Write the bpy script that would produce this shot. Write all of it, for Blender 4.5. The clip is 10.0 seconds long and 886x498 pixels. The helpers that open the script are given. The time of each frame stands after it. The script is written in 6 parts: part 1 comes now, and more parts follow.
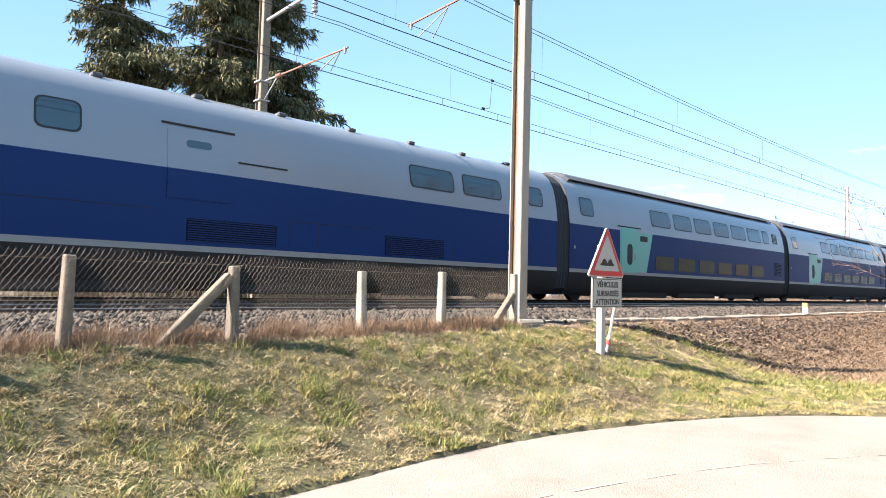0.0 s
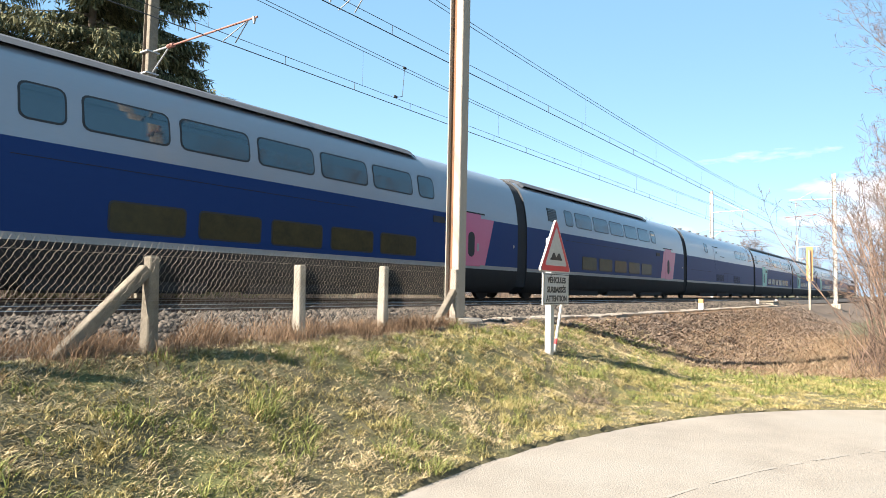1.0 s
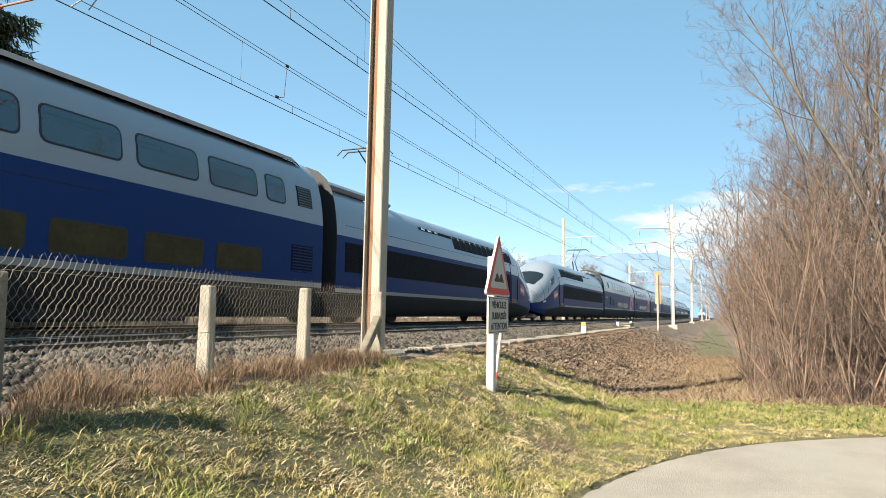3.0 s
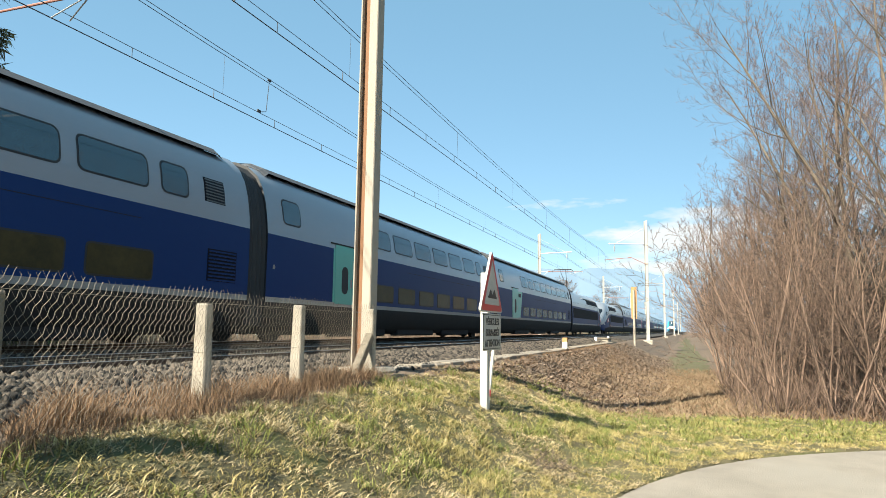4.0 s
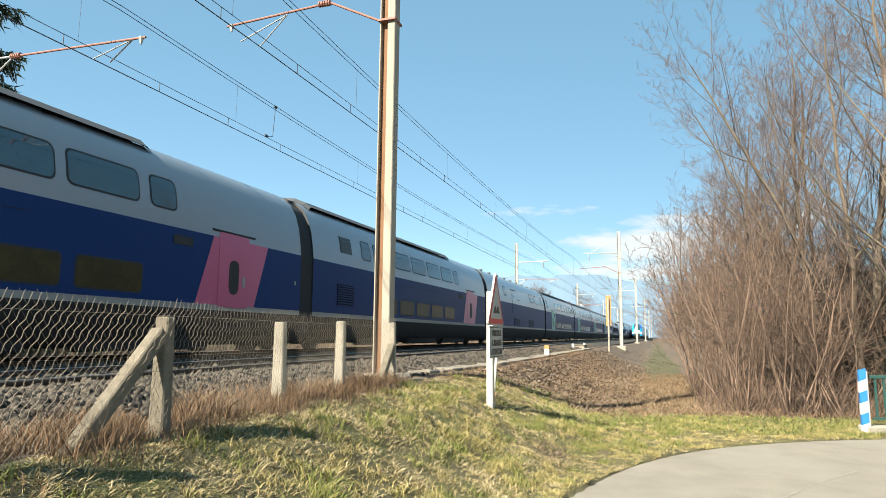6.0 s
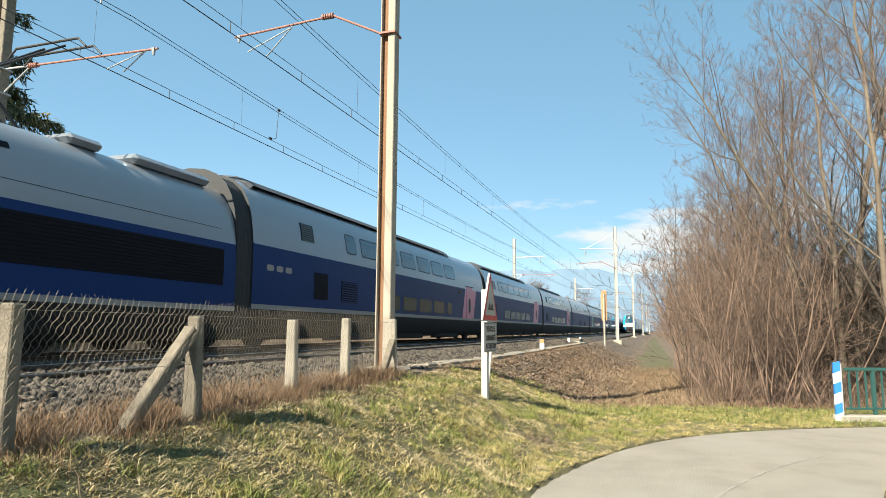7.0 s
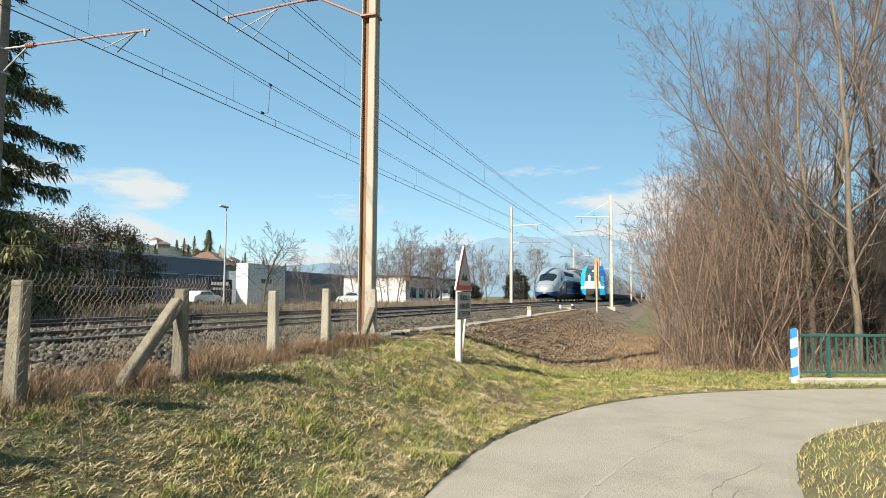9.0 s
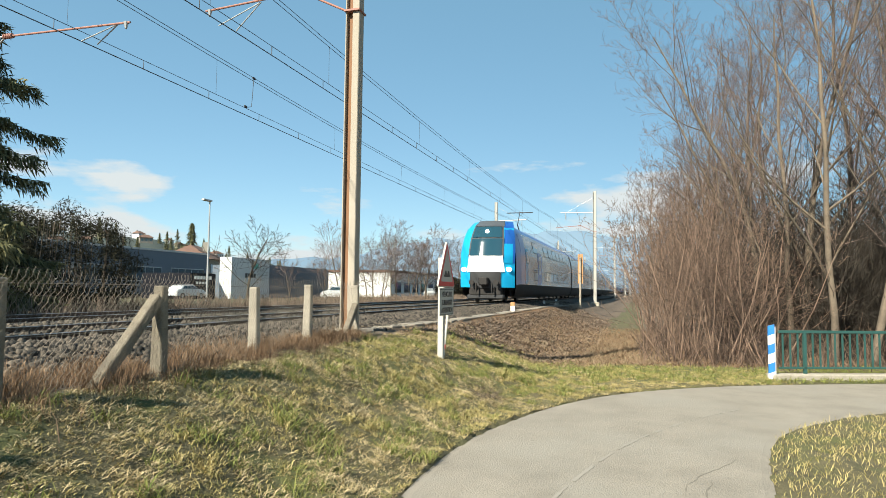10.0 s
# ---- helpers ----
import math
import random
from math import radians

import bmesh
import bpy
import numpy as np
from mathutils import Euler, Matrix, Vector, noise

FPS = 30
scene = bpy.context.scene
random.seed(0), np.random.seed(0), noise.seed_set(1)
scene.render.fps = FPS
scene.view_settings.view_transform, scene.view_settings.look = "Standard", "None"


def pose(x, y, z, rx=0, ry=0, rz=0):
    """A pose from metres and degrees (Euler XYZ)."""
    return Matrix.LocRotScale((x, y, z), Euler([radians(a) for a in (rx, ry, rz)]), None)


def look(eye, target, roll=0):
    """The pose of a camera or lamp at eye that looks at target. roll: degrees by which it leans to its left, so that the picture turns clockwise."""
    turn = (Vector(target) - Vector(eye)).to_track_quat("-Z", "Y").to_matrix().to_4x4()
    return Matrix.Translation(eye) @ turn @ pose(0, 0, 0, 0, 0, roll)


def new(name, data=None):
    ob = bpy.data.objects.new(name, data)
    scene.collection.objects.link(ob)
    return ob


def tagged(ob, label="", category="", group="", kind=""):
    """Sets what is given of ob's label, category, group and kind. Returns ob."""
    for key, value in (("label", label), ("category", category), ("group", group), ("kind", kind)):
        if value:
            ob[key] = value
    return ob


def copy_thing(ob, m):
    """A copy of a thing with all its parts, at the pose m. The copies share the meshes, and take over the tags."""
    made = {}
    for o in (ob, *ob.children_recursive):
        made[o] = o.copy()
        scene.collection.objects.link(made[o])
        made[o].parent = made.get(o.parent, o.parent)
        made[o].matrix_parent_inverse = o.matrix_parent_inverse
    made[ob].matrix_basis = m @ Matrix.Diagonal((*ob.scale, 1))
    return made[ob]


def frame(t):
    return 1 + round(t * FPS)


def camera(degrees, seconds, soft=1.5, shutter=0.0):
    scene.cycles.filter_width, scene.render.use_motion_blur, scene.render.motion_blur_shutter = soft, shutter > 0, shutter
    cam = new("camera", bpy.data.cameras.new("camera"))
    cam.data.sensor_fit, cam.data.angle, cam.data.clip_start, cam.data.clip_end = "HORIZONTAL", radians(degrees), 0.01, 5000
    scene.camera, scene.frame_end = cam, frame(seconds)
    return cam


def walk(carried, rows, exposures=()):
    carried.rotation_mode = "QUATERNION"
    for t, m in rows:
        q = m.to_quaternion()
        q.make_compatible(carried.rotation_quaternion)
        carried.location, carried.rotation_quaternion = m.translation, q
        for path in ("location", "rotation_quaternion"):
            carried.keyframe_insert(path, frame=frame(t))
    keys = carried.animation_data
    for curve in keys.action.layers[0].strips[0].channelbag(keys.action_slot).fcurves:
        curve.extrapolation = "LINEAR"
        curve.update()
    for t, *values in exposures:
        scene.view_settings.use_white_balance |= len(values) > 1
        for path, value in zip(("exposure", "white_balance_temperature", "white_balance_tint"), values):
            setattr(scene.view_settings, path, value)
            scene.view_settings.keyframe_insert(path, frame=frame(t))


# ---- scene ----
cam = camera(69.0, 10.0, soft=0.6)
PATH = [
    (0, (-0.13, 1.105, 1.286), (-1.585, 2.472, 1.396), 1.5),
    (0.5, (-0.867, 1.121, 1.21), (-2.158, 2.644, 1.324), 1.4),
    (1, (-1.53, 1.238, 1.213), (-2.706, 2.851, 1.331), 1.2),
    (1.5, (-2.197, 1.464, 1.242), (-3.243, 3.164, 1.367), 1.3),
    (2, (-2.718, 1.73, 1.249), (-3.647, 3.495, 1.399), 1.1),
    (2.5, (-3.089, 1.989, 1.239), (-3.921, 3.799, 1.412), 1.1),
    (4, (-3.591, 1.966, 1.259), (-4.279, 3.828, 1.503), 0.8),
    (4.5, (-3.657, 1.623, 1.256), (-4.319, 3.492, 1.517), 0.7),
    (5, (-3.62, 1.241, 1.255), (-4.262, 3.117, 1.518), 0.6),
    (5.5, (-3.676, 0.848, 1.284), (-4.295, 2.731, 1.55), 0.6),
    (7, (-3.422, -0.204, 1.338), (-4.029, 1.686, 1.586), 0.4),
    (7.5, (-3.252, -0.355, 1.331), (-3.889, 1.528, 1.551), 0.4),
    (8, (-3.145, -0.506, 1.333), (-3.798, 1.375, 1.52), 0.4),
    (8.5, (-3.018, -0.655, 1.362), (-3.656, 1.233, 1.529), 0.4),
    (9, (-2.776, -0.758, 1.388), (-3.392, 1.14, 1.533), 0.4),
    (9.5, (-2.722, -0.784, 1.401), (-3.313, 1.122, 1.536), 0.4),
    (10, (-2.719, -0.777, 1.416), (-3.292, 1.135, 1.545), 0.6),
]
walk(cam, [(t, look(eye, target, roll)) for t, eye, target, roll in PATH], [(0, 2.24, 6520, 18), (1.0, 1.97, 6640, 12), (2.5, 1.70, 6740, 7), (5.5, 1.60, 6760, 4), (8, 1.45, 6740, 4), (10, 1.30, 6660, 3)])

# ---- sky and sun ----
SUN_AZ, SUN_EL = Vector((-0.44, -0.90)).normalized(), radians(37)
TO_SUN = Vector((SUN_AZ.x * math.cos(SUN_EL), SUN_AZ.y * math.cos(SUN_EL), math.sin(SUN_EL)))
sun = new("sun", bpy.data.lights.new("sun", "SUN"))
sun.data.energy, sun.data.angle, sun.data.color = 5.0, radians(0.6), (1.0, 0.93, 0.82)
sun.matrix_world = look((0, 0, 40), Vector((0, 0, 40)) - TO_SUN)


def make_world():
    world = bpy.data.worlds.new("sky")
    scene.world = world
    world.use_nodes = True
    nodes, links = world.node_tree.nodes, world.node_tree.links
    bg = nodes["Background"]
    sky = nodes.new("ShaderNodeTexSky")
    sky.sky_type, sky.sun_disc = "NISHITA", False
    sky.sun_elevation, sky.sun_rotation = SUN_EL, math.atan2(-SUN_AZ.x, SUN_AZ.y)
    sky.air_density, sky.dust_density, sky.ozone_density = 0.9, 0.1, 1.7
    bg.inputs["Strength"].default_value = 0.058
    # low cumulus along the horizon
    geo = nodes.new("ShaderNodeTexCoord")
    sep = nodes.new("ShaderNodeSeparateXYZ")
    links.new(geo.outputs["Generated"], sep.inputs[0])
    band = nodes.new("ShaderNodeMapRange")
    band.inputs["From Min"].default_value, band.inputs["From Max"].default_value = 0.04, 0.25
    band.inputs["To Min"].default_value, band.inputs["To Max"].default_value = 0.08, -0.17
    links.new(sep.outputs["Z"], band.inputs["Value"])
    squash = nodes.new("ShaderNodeMapping")
    squash.inputs["Scale"].default_value = (4.2, 4.2, 15.0)
    squash.inputs["Location"].default_value = (0.35, 0.1, 0.0)
    links.new(geo.outputs["Generated"], squash.inputs["Vector"])
    puff = nodes.new("ShaderNodeTexNoise")
    puff.inputs["Scale"].default_value, puff.inputs["Detail"].default_value, puff.inputs["Roughness"].default_value = 1.0, 7.0, 0.55
    links.new(squash.outputs[0], puff.inputs["Vector"])
    add = nodes.new("ShaderNodeMath")
    links.new(puff.outputs["Fac"], add.inputs[0])
    links.new(band.outputs[0], add.inputs[1])
    # a larger bank of cumulus beyond the tracks
    bank = nodes.new("ShaderNodeVectorMath")
    bank.operation = "DOT_PRODUCT"
    links.new(geo.outputs["Generated"], bank.inputs[0])
    bank.inputs[1].default_value = (-0.713, 0.692, 0.117)
    near_bank = nodes.new("ShaderNodeMapRange")
    near_bank.inputs["From Min"].default_value, near_bank.inputs["From Max"].default_value = 0.986, 0.9995
    near_bank.inputs["To Min"].default_value, near_bank.inputs["To Max"].default_value = 0.0, 0.10
    links.new(bank.outputs["Value"], near_bank.inputs["Value"])
    more = nodes.new("ShaderNodeMath")
    links.new(add.outputs[0], more.inputs[0])
    links.new(near_bank.outputs[0], more.inputs[1])
    add = more
    ramp = nodes.new("ShaderNodeMapRange")
    ramp.inputs["From Min"].default_value, ramp.inputs["From Max"].default_value = 0.515, 0.61
    links.new(add.outputs[0], ramp.inputs["Value"])
    # thin even haze that evens out the clear sky
    haze = nodes.new("ShaderNodeMix")
    haze.data_type = "RGBA"
    haze.inputs["Factor"].default_value = 0.50
    haze.inputs["B"].default_value = (1.75, 3.80, 5.45, 1)
    links.new(sky.outputs[0], haze.inputs["A"])
    mix = nodes.new("ShaderNodeMix")
    mix.data_type = "RGBA"
    links.new(ramp.outputs[0], mix.inputs["Factor"])
    links.new(haze.outputs["Result"], mix.inputs["A"])
    mix.inputs["B"].default_value = (5.4, 5.7, 6.1, 1)
    links.new(mix.outputs["Result"], bg.inputs["Color"])


make_world()

# ---- materials ----
MATS = {}


def mat(name, c1, c2=None, rough=0.7, metal=0.0, scale=6.0, fine=60.0, bump=0.0, bump_scale=None, island=0.0, coat=0.0, spec=0.5, contrast=0.5, stretch=(1, 1, 1), third=None, third_scale=0.6, coords="Object"):
    """A painted, mineral or plant surface: two tones mixed by coarse and fine noise, with relief."""
    if name in MATS:
        return MATS[name]
    c2 = c2 or tuple(v * 0.8 for v in c1)
    m = bpy.data.materials.new(name)
    MATS[name] = m
    m.use_nodes = True
    nodes, links = m.node_tree.nodes, m.node_tree.links
    bsdf = nodes["Principled BSDF"]
    bsdf.inputs["Roughness"].default_value, bsdf.inputs["Metallic"].default_value = rough, metal
    bsdf.inputs["Specular IOR Level"].default_value = spec
    bsdf.inputs["Coat Weight"].default_value = coat
    bsdf.inputs["Coat Roughness"].default_value = 0.08
    tex = nodes.new("ShaderNodeTexCoord")
    mp = nodes.new("ShaderNodeMapping")
    mp.inputs["Scale"].default_value = stretch
    links.new(tex.outputs[coords], mp.inputs["Vector"])

    def noise_at(s, detail=4.0):
        n = nodes.new("ShaderNodeTexNoise")
        n.inputs["Scale"].default_value, n.inputs["Detail"].default_value, n.inputs["Roughness"].default_value = s, detail, 0.6
        links.new(mp.outputs[0], n.inputs["Vector"])
        return n

    coarse, grain = noise_at(scale), noise_at(fine, 3.0)
    both = nodes.new("ShaderNodeMix")
    both.inputs["Factor"].default_value = 0.4
    links.new(coarse.outputs["Fac"], both.inputs["A"])
    links.new(grain.outputs["Fac"], both.inputs["B"])
    source = both.outputs["Result"]
    if island:
        geo = nodes.new("ShaderNodeNewGeometry")
        isl = nodes.new("ShaderNodeMix")
        isl.inputs["Factor"].default_value = island
        links.new(source, isl.inputs["A"])
        links.new(geo.outputs["Random Per Island"], isl.inputs["B"])
        source = isl.outputs["Result"]
    spread = nodes.new("ShaderNodeMapRange")
    width = 0.5 - 0.42 * contrast
    spread.inputs["From Min"].default_value, spread.inputs["From Max"].default_value = 0.5 - width, 0.5 + width
    links.new(source, spread.inputs["Value"])
    mix = nodes.new("ShaderNodeMix")
    mix.data_type = "RGBA"
    links.new(spread.outputs[0], mix.inputs["Factor"])
    mix.inputs["A"].default_value, mix.inputs["B"].default_value = (*c1, 1), (*c2, 1)
    out = mix.outputs["Result"]
    if third:
        broad = noise_at(third_scale, 3.0)
        edge = nodes.new("ShaderNodeMapRange")
        edge.inputs["From Min"].default_value, edge.inputs["From Max"].default_value = 0.48, 0.66
        links.new(broad.outputs["Fac"], edge.inputs["Value"])
        mix3 = nodes.new("ShaderNodeMix")
        mix3.data_type = "RGBA"
        links.new(edge.outputs[0], mix3.inputs["Factor"])
        links.new(out, mix3.inputs["A"])
        mix3.inputs["B"].default_value = (*third, 1)
        out = mix3.outputs["Result"]
    links.new(out, bsdf.inputs["Base Color"])
    if bump:
        b = nodes.new("ShaderNodeBump")
        b.inputs["Strength"].default_value, b.inputs["Distance"].default_value = bump, 0.02
        links.new((noise_at(bump_scale) if bump_scale else grain).outputs["Fac"], b.inputs["Height"])
        links.new(b.outputs[0], bsdf.inputs["Normal"])
    return m


def glow(name, colour, strength):
    m = bpy.data.materials.new(name)
    m.use_nodes = True
    b = m.node_tree.nodes["Principled BSDF"]
    b.inputs["Base Color"].default_value = (*colour, 1)
    b.inputs["Emission Color"].default_value = (*colour, 1)
    b.inputs["Emission Strength"].default_value = strength
    return m


# soil tones are darkened to paint shadowed hollows between the grass clumps
M_SOIL = mat("gap_shaded_soil_and_turf", (0.036, 0.031, 0.015), (0.125, 0.105, 0.050), rough=0.95, scale=3.0, fine=30, bump=0.8, contrast=0.6, third=(0.075, 0.078, 0.024), third_scale=1.6)
M_FIELD = mat("grey_bank_soil", (0.064, 0.044, 0.030), (0.158, 0.112, 0.075), rough=0.95, scale=2.0, fine=22, bump=0.7, contrast=0.6)
M_ASPHALT = mat("worn_asphalt", (0.150, 0.130, 0.106), (0.285, 0.250, 0.205), rough=0.93, scale=1.6, fine=55, bump=0.5, contrast=0.55, third=(0.232, 0.208, 0.174), third_scale=0.5)
M_GRASS = mat("grass_blades", (0.50, 0.395, 0.185), (0.145, 0.134, 0.040), rough=0.85, scale=3.0, fine=9.0, island=0.28, contrast=0.72, spec=0.2)
M_MOSS = mat("mossy_turf_blades", (0.135, 0.120, 0.037), (0.37, 0.295, 0.14), rough=0.9, scale=2.2, fine=8.0, island=0.35, contrast=0.65, spec=0.15)
M_DEADGRASS = mat("dead_grass_blades", (0.60, 0.485, 0.295), (0.26, 0.20, 0.10), rough=0.88, scale=3.0, fine=9.0, island=0.28, contrast=0.72, spec=0.15)
M_LITTER = mat("leaf_litter", (0.052, 0.040, 0.031), (0.25, 0.185, 0.138), rough=0.9, scale=1.2, fine=5.0, island=0.6, contrast=0.5, spec=0.2)
M_TUSSOCK = mat("tussock_straw", (0.31, 0.228, 0.148), (0.15, 0.103, 0.066), rough=0.9, scale=1.5, fine=6.0, island=0.3, contrast=0.65, spec=0.15)
M_STRAW = mat("dry_stems", (0.288, 0.187, 0.115), (0.099, 0.060, 0.036), rough=0.9, scale=2.0, fine=9.0, island=0.5, contrast=0.6, spec=0.15)
M_BALLAST = mat("ballast_stone", (0.010, 0.008, 0.006), (0.112, 0.090, 0.069), rough=0.95, scale=14, fine=60, bump=0.4, island=0.65, contrast=0.6)
# near-black, so the bed's colour gives the shade in gaps between stones
M_BED = mat("ballast_bed", (0.012, 0.010, 0.008), (0.070, 0.058, 0.047), rough=0.95, scale=20, fine=34, bump=1.0, contrast=0.75)
M_CONCRETE = mat("weathered_concrete", (0.41, 0.365, 0.30), (0.22, 0.19, 0.15), rough=0.92, scale=7, fine=60, bump=0.7, contrast=0.7)
M_CONC_DARK = mat("lichened_concrete", (0.26, 0.22, 0.165), (0.085, 0.072, 0.055), rough=0.95, scale=11, fine=70, bump=0.6, contrast=0.6)
M_WIRE = mat("dull_galvanised_wire", (0.25, 0.205, 0.155), (0.10, 0.08, 0.062), rough=0.65, metal=0.1, scale=8, fine=40)
M_RUST = mat("rusted_steel", (0.13, 0.060, 0.028), (0.22, 0.11, 0.054), rough=0.85, scale=3, fine=50, bump=0.3, stretch=(1, 1, 0.25))
M_MAST = mat("mast_face", (0.35, 0.308, 0.255), (0.25, 0.215, 0.172), rough=0.85, scale=2.0, fine=45, bump=0.25, stretch=(1, 1, 0.3))
M_STEEL = mat("grey_steel", (0.42, 0.43, 0.43), (0.33, 0.33, 0.33), rough=0.5, metal=0.5, scale=4, fine=40)
M_RAIL = mat("rail_steel", (0.05, 0.032, 0.022), (0.085, 0.052, 0.036), rough=0.8, metal=0.2, scale=5, fine=60, bump=0.2)
M_RAILTOP = mat("polished_rail_head", (0.26, 0.25, 0.25), (0.32, 0.31, 0.30), rough=0.35, metal=1.0, scale=3)
M_SLEEPER = mat("oily_sleeper", (0.07, 0.055, 0.045), (0.12, 0.10, 0.08), rough=0.93, scale=6, fine=50, bump=0.4)
M_CABLE = mat("catenary_copper_dark", (0.03, 0.035, 0.04), (0.05, 0.05, 0.055), rough=0.6, metal=0.3)
M_BROWN = mat("brown_bracket", (0.30, 0.13, 0.09), (0.22, 0.10, 0.08), rough=0.7, scale=8)
M_WHITE = mat("white_paint", (0.80, 0.79, 0.76), (0.70, 0.68, 0.64), rough=0.55, scale=4, fine=40, contrast=0.4)
M_SIGN = mat("dulled_sign_white", (0.48, 0.46, 0.42), (0.34, 0.32, 0.28), rough=0.6, scale=5, fine=40, contrast=0.5)
M_RED = mat("sign_red", (0.55, 0.045, 0.05), (0.45, 0.05, 0.05), rough=0.4, scale=5)
M_BLACK = mat("sign_black", (0.015, 0.015, 0.015), (0.03, 0.03, 0.03), rough=0.5)
M_ORANGE = mat("faded_orange", (0.46, 0.22, 0.08), (0.36, 0.19, 0.09), rough=0.8)
M_SILVER = mat("silver_grey_paint", (0.255, 0.275, 0.303), (0.228, 0.247, 0.273), rough=0.28, metal=0.25, scale=0.7, fine=14, coat=0.35, contrast=0.3, stretch=(1, 0.25, 1))
M_BLUE = mat("deep_blue_paint", (0.010, 0.032, 0.118), (0.013, 0.040, 0.132), rough=0.42, scale=0.7, fine=14, coat=0.0, spec=0.08, contrast=0.3, stretch=(1, 0.25, 1))
M_STRIPE = mat("pale_grey_stripe", (0.31, 0.30, 0.285), (0.21, 0.20, 0.19), rough=0.5, scale=2, fine=18, stretch=(1, 0.3, 1))
M_SKIRT = mat("grimy_underframe", (0.011, 0.010, 0.010), (0.026, 0.022, 0.020), rough=0.85, scale=3, fine=25, bump=0.2)
M_ROOF = mat("dark_roof_grey", (0.05, 0.055, 0.06), (0.085, 0.085, 0.09), rough=0.6, scale=3, fine=20)
M_PINK = mat("rose_door_panel", (0.50, 0.085, 0.19), (0.44, 0.08, 0.17), rough=0.38, scale=1.5, coat=0.25)
M_GREEN = mat("jade_door_panel", (0.075, 0.40, 0.31), (0.07, 0.35, 0.28), rough=0.38, scale=1.5, coat=0.25)
M_PALE = mat("pale_mast_concrete", (0.37, 0.36, 0.33), (0.30, 0.285, 0.26), rough=0.85, scale=2, fine=30)
# the reflected sky is put into the base colour as teal
M_PANE = mat("sky_tinted_pane", (0.010, 0.040, 0.058), (0.014, 0.048, 0.068), rough=0.05, spec=0.65, scale=1)
# golden reflections of the lower windows are painted as gold-brown mottling
M_PANE_LOW = mat("gold_reflection_pane", (0.085, 0.065, 0.03), (0.035, 0.033, 0.022), rough=0.15, spec=0.08, scale=2.5, fine=12, contrast=0.6)
M_RUBBER = mat("black_rubber", (0.012, 0.013, 0.015), (0.022, 0.022, 0.024), rough=0.65, scale=5)
M_GRILLE = mat("black_grille", (0.004, 0.005, 0.009), (0.008, 0.009, 0.014), rough=0.7, scale=9, spec=0.15)
M_CABPANE = mat("dark_cab_pane", (0.006, 0.008, 0.011), (0.01, 0.012, 0.015), rough=0.08, spec=0.35)
M_LENS = mat("pale_lamp_glass", (0.20, 0.22, 0.24), (0.12, 0.135, 0.15), rough=0.12, coat=0.5, scale=6)
M_CYAN = mat("cyan_paint", (0.008, 0.27, 0.50), (0.008, 0.24, 0.45), rough=0.35, coat=0.3, scale=1.2)
M_NAVY = mat("regional_blue_paint", (0.010, 0.085, 0.34), (0.010, 0.072, 0.29), rough=0.35, coat=0.3, scale=1.2)
M_TRAINGREY = mat("regional_grey_paint", (0.085, 0.082, 0.080), (0.06, 0.058, 0.057), rough=0.25, coat=0.4, scale=1.2)
M_BARK = mat("grey_brown_bark", (0.048, 0.038, 0.029), (0.18, 0.140, 0.102), rough=0.95, scale=5, fine=30, bump=0.4, contrast=0.6, island=0.3)
# bark of one dark tree; on the deep thicket it paints the inner shade
M_DARKBARK_SHADE = mat("dark_bark_and_thicket_shade", (0.022, 0.017, 0.013), (0.06, 0.047, 0.034), rough=0.95, scale=5, fine=30, island=0.4, contrast=0.5)
M_TWIG = mat("bare_twigs", (0.026, 0.019, 0.017), (0.21, 0.148, 0.128), rough=0.9, scale=1.2, fine=8, island=0.7, contrast=0.3)
M_REDTWIG = mat("reddish_twigs", (0.022, 0.014, 0.011), (0.225, 0.148, 0.106), rough=0.9, scale=1.2, fine=8, island=0.75, contrast=0.3)
M_NEEDLE = mat("spruce_needles", (0.024, 0.034, 0.018), (0.19, 0.175, 0.08), rough=0.8, scale=1.0, fine=6, island=0.5, contrast=0.5, spec=0.25)
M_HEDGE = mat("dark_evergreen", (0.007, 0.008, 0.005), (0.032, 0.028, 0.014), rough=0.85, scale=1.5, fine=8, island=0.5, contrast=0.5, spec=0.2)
M_WALLGREY = mat("blue_grey_cladding", (0.091, 0.115, 0.147), (0.077, 0.098, 0.126), rough=0.6, scale=1.0, fine=9)
M_WALLWHITE = mat("white_render", (0.560, 0.560, 0.553), (0.518, 0.518, 0.511), rough=0.85, scale=0.8, fine=12)
M_TILE = mat("roof_tiles", (0.098, 0.055, 0.042), (0.143, 0.081, 0.058), rough=0.9, scale=1.5, fine=10)
M_BEIGE = mat("house_render", (0.234, 0.215, 0.182), (0.195, 0.176, 0.150), rough=0.9, scale=0.7)
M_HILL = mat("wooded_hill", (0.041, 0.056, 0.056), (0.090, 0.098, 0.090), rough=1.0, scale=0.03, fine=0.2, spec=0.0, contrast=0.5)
# aerial haze over ridge and mountain is mixed into this blue
M_MOUNT = mat("haze_blue_mountain", (0.115, 0.170, 0.235), (0.150, 0.210, 0.270), rough=1.0, scale=0.004, fine=0.02, spec=0.0, contrast=0.4)
M_RAILGREEN = mat("green_railing_paint", (0.018, 0.062, 0.056), (0.026, 0.078, 0.068), rough=0.45, scale=6)
M_BANDBLUE = mat("band_blue", (0.02, 0.17, 0.50), (0.02, 0.14, 0.42), rough=0.45)
M_CARWHITE = mat("white_car_paint", (0.562, 0.570, 0.578), (0.525, 0.532, 0.540), rough=0.25, coat=0.6)


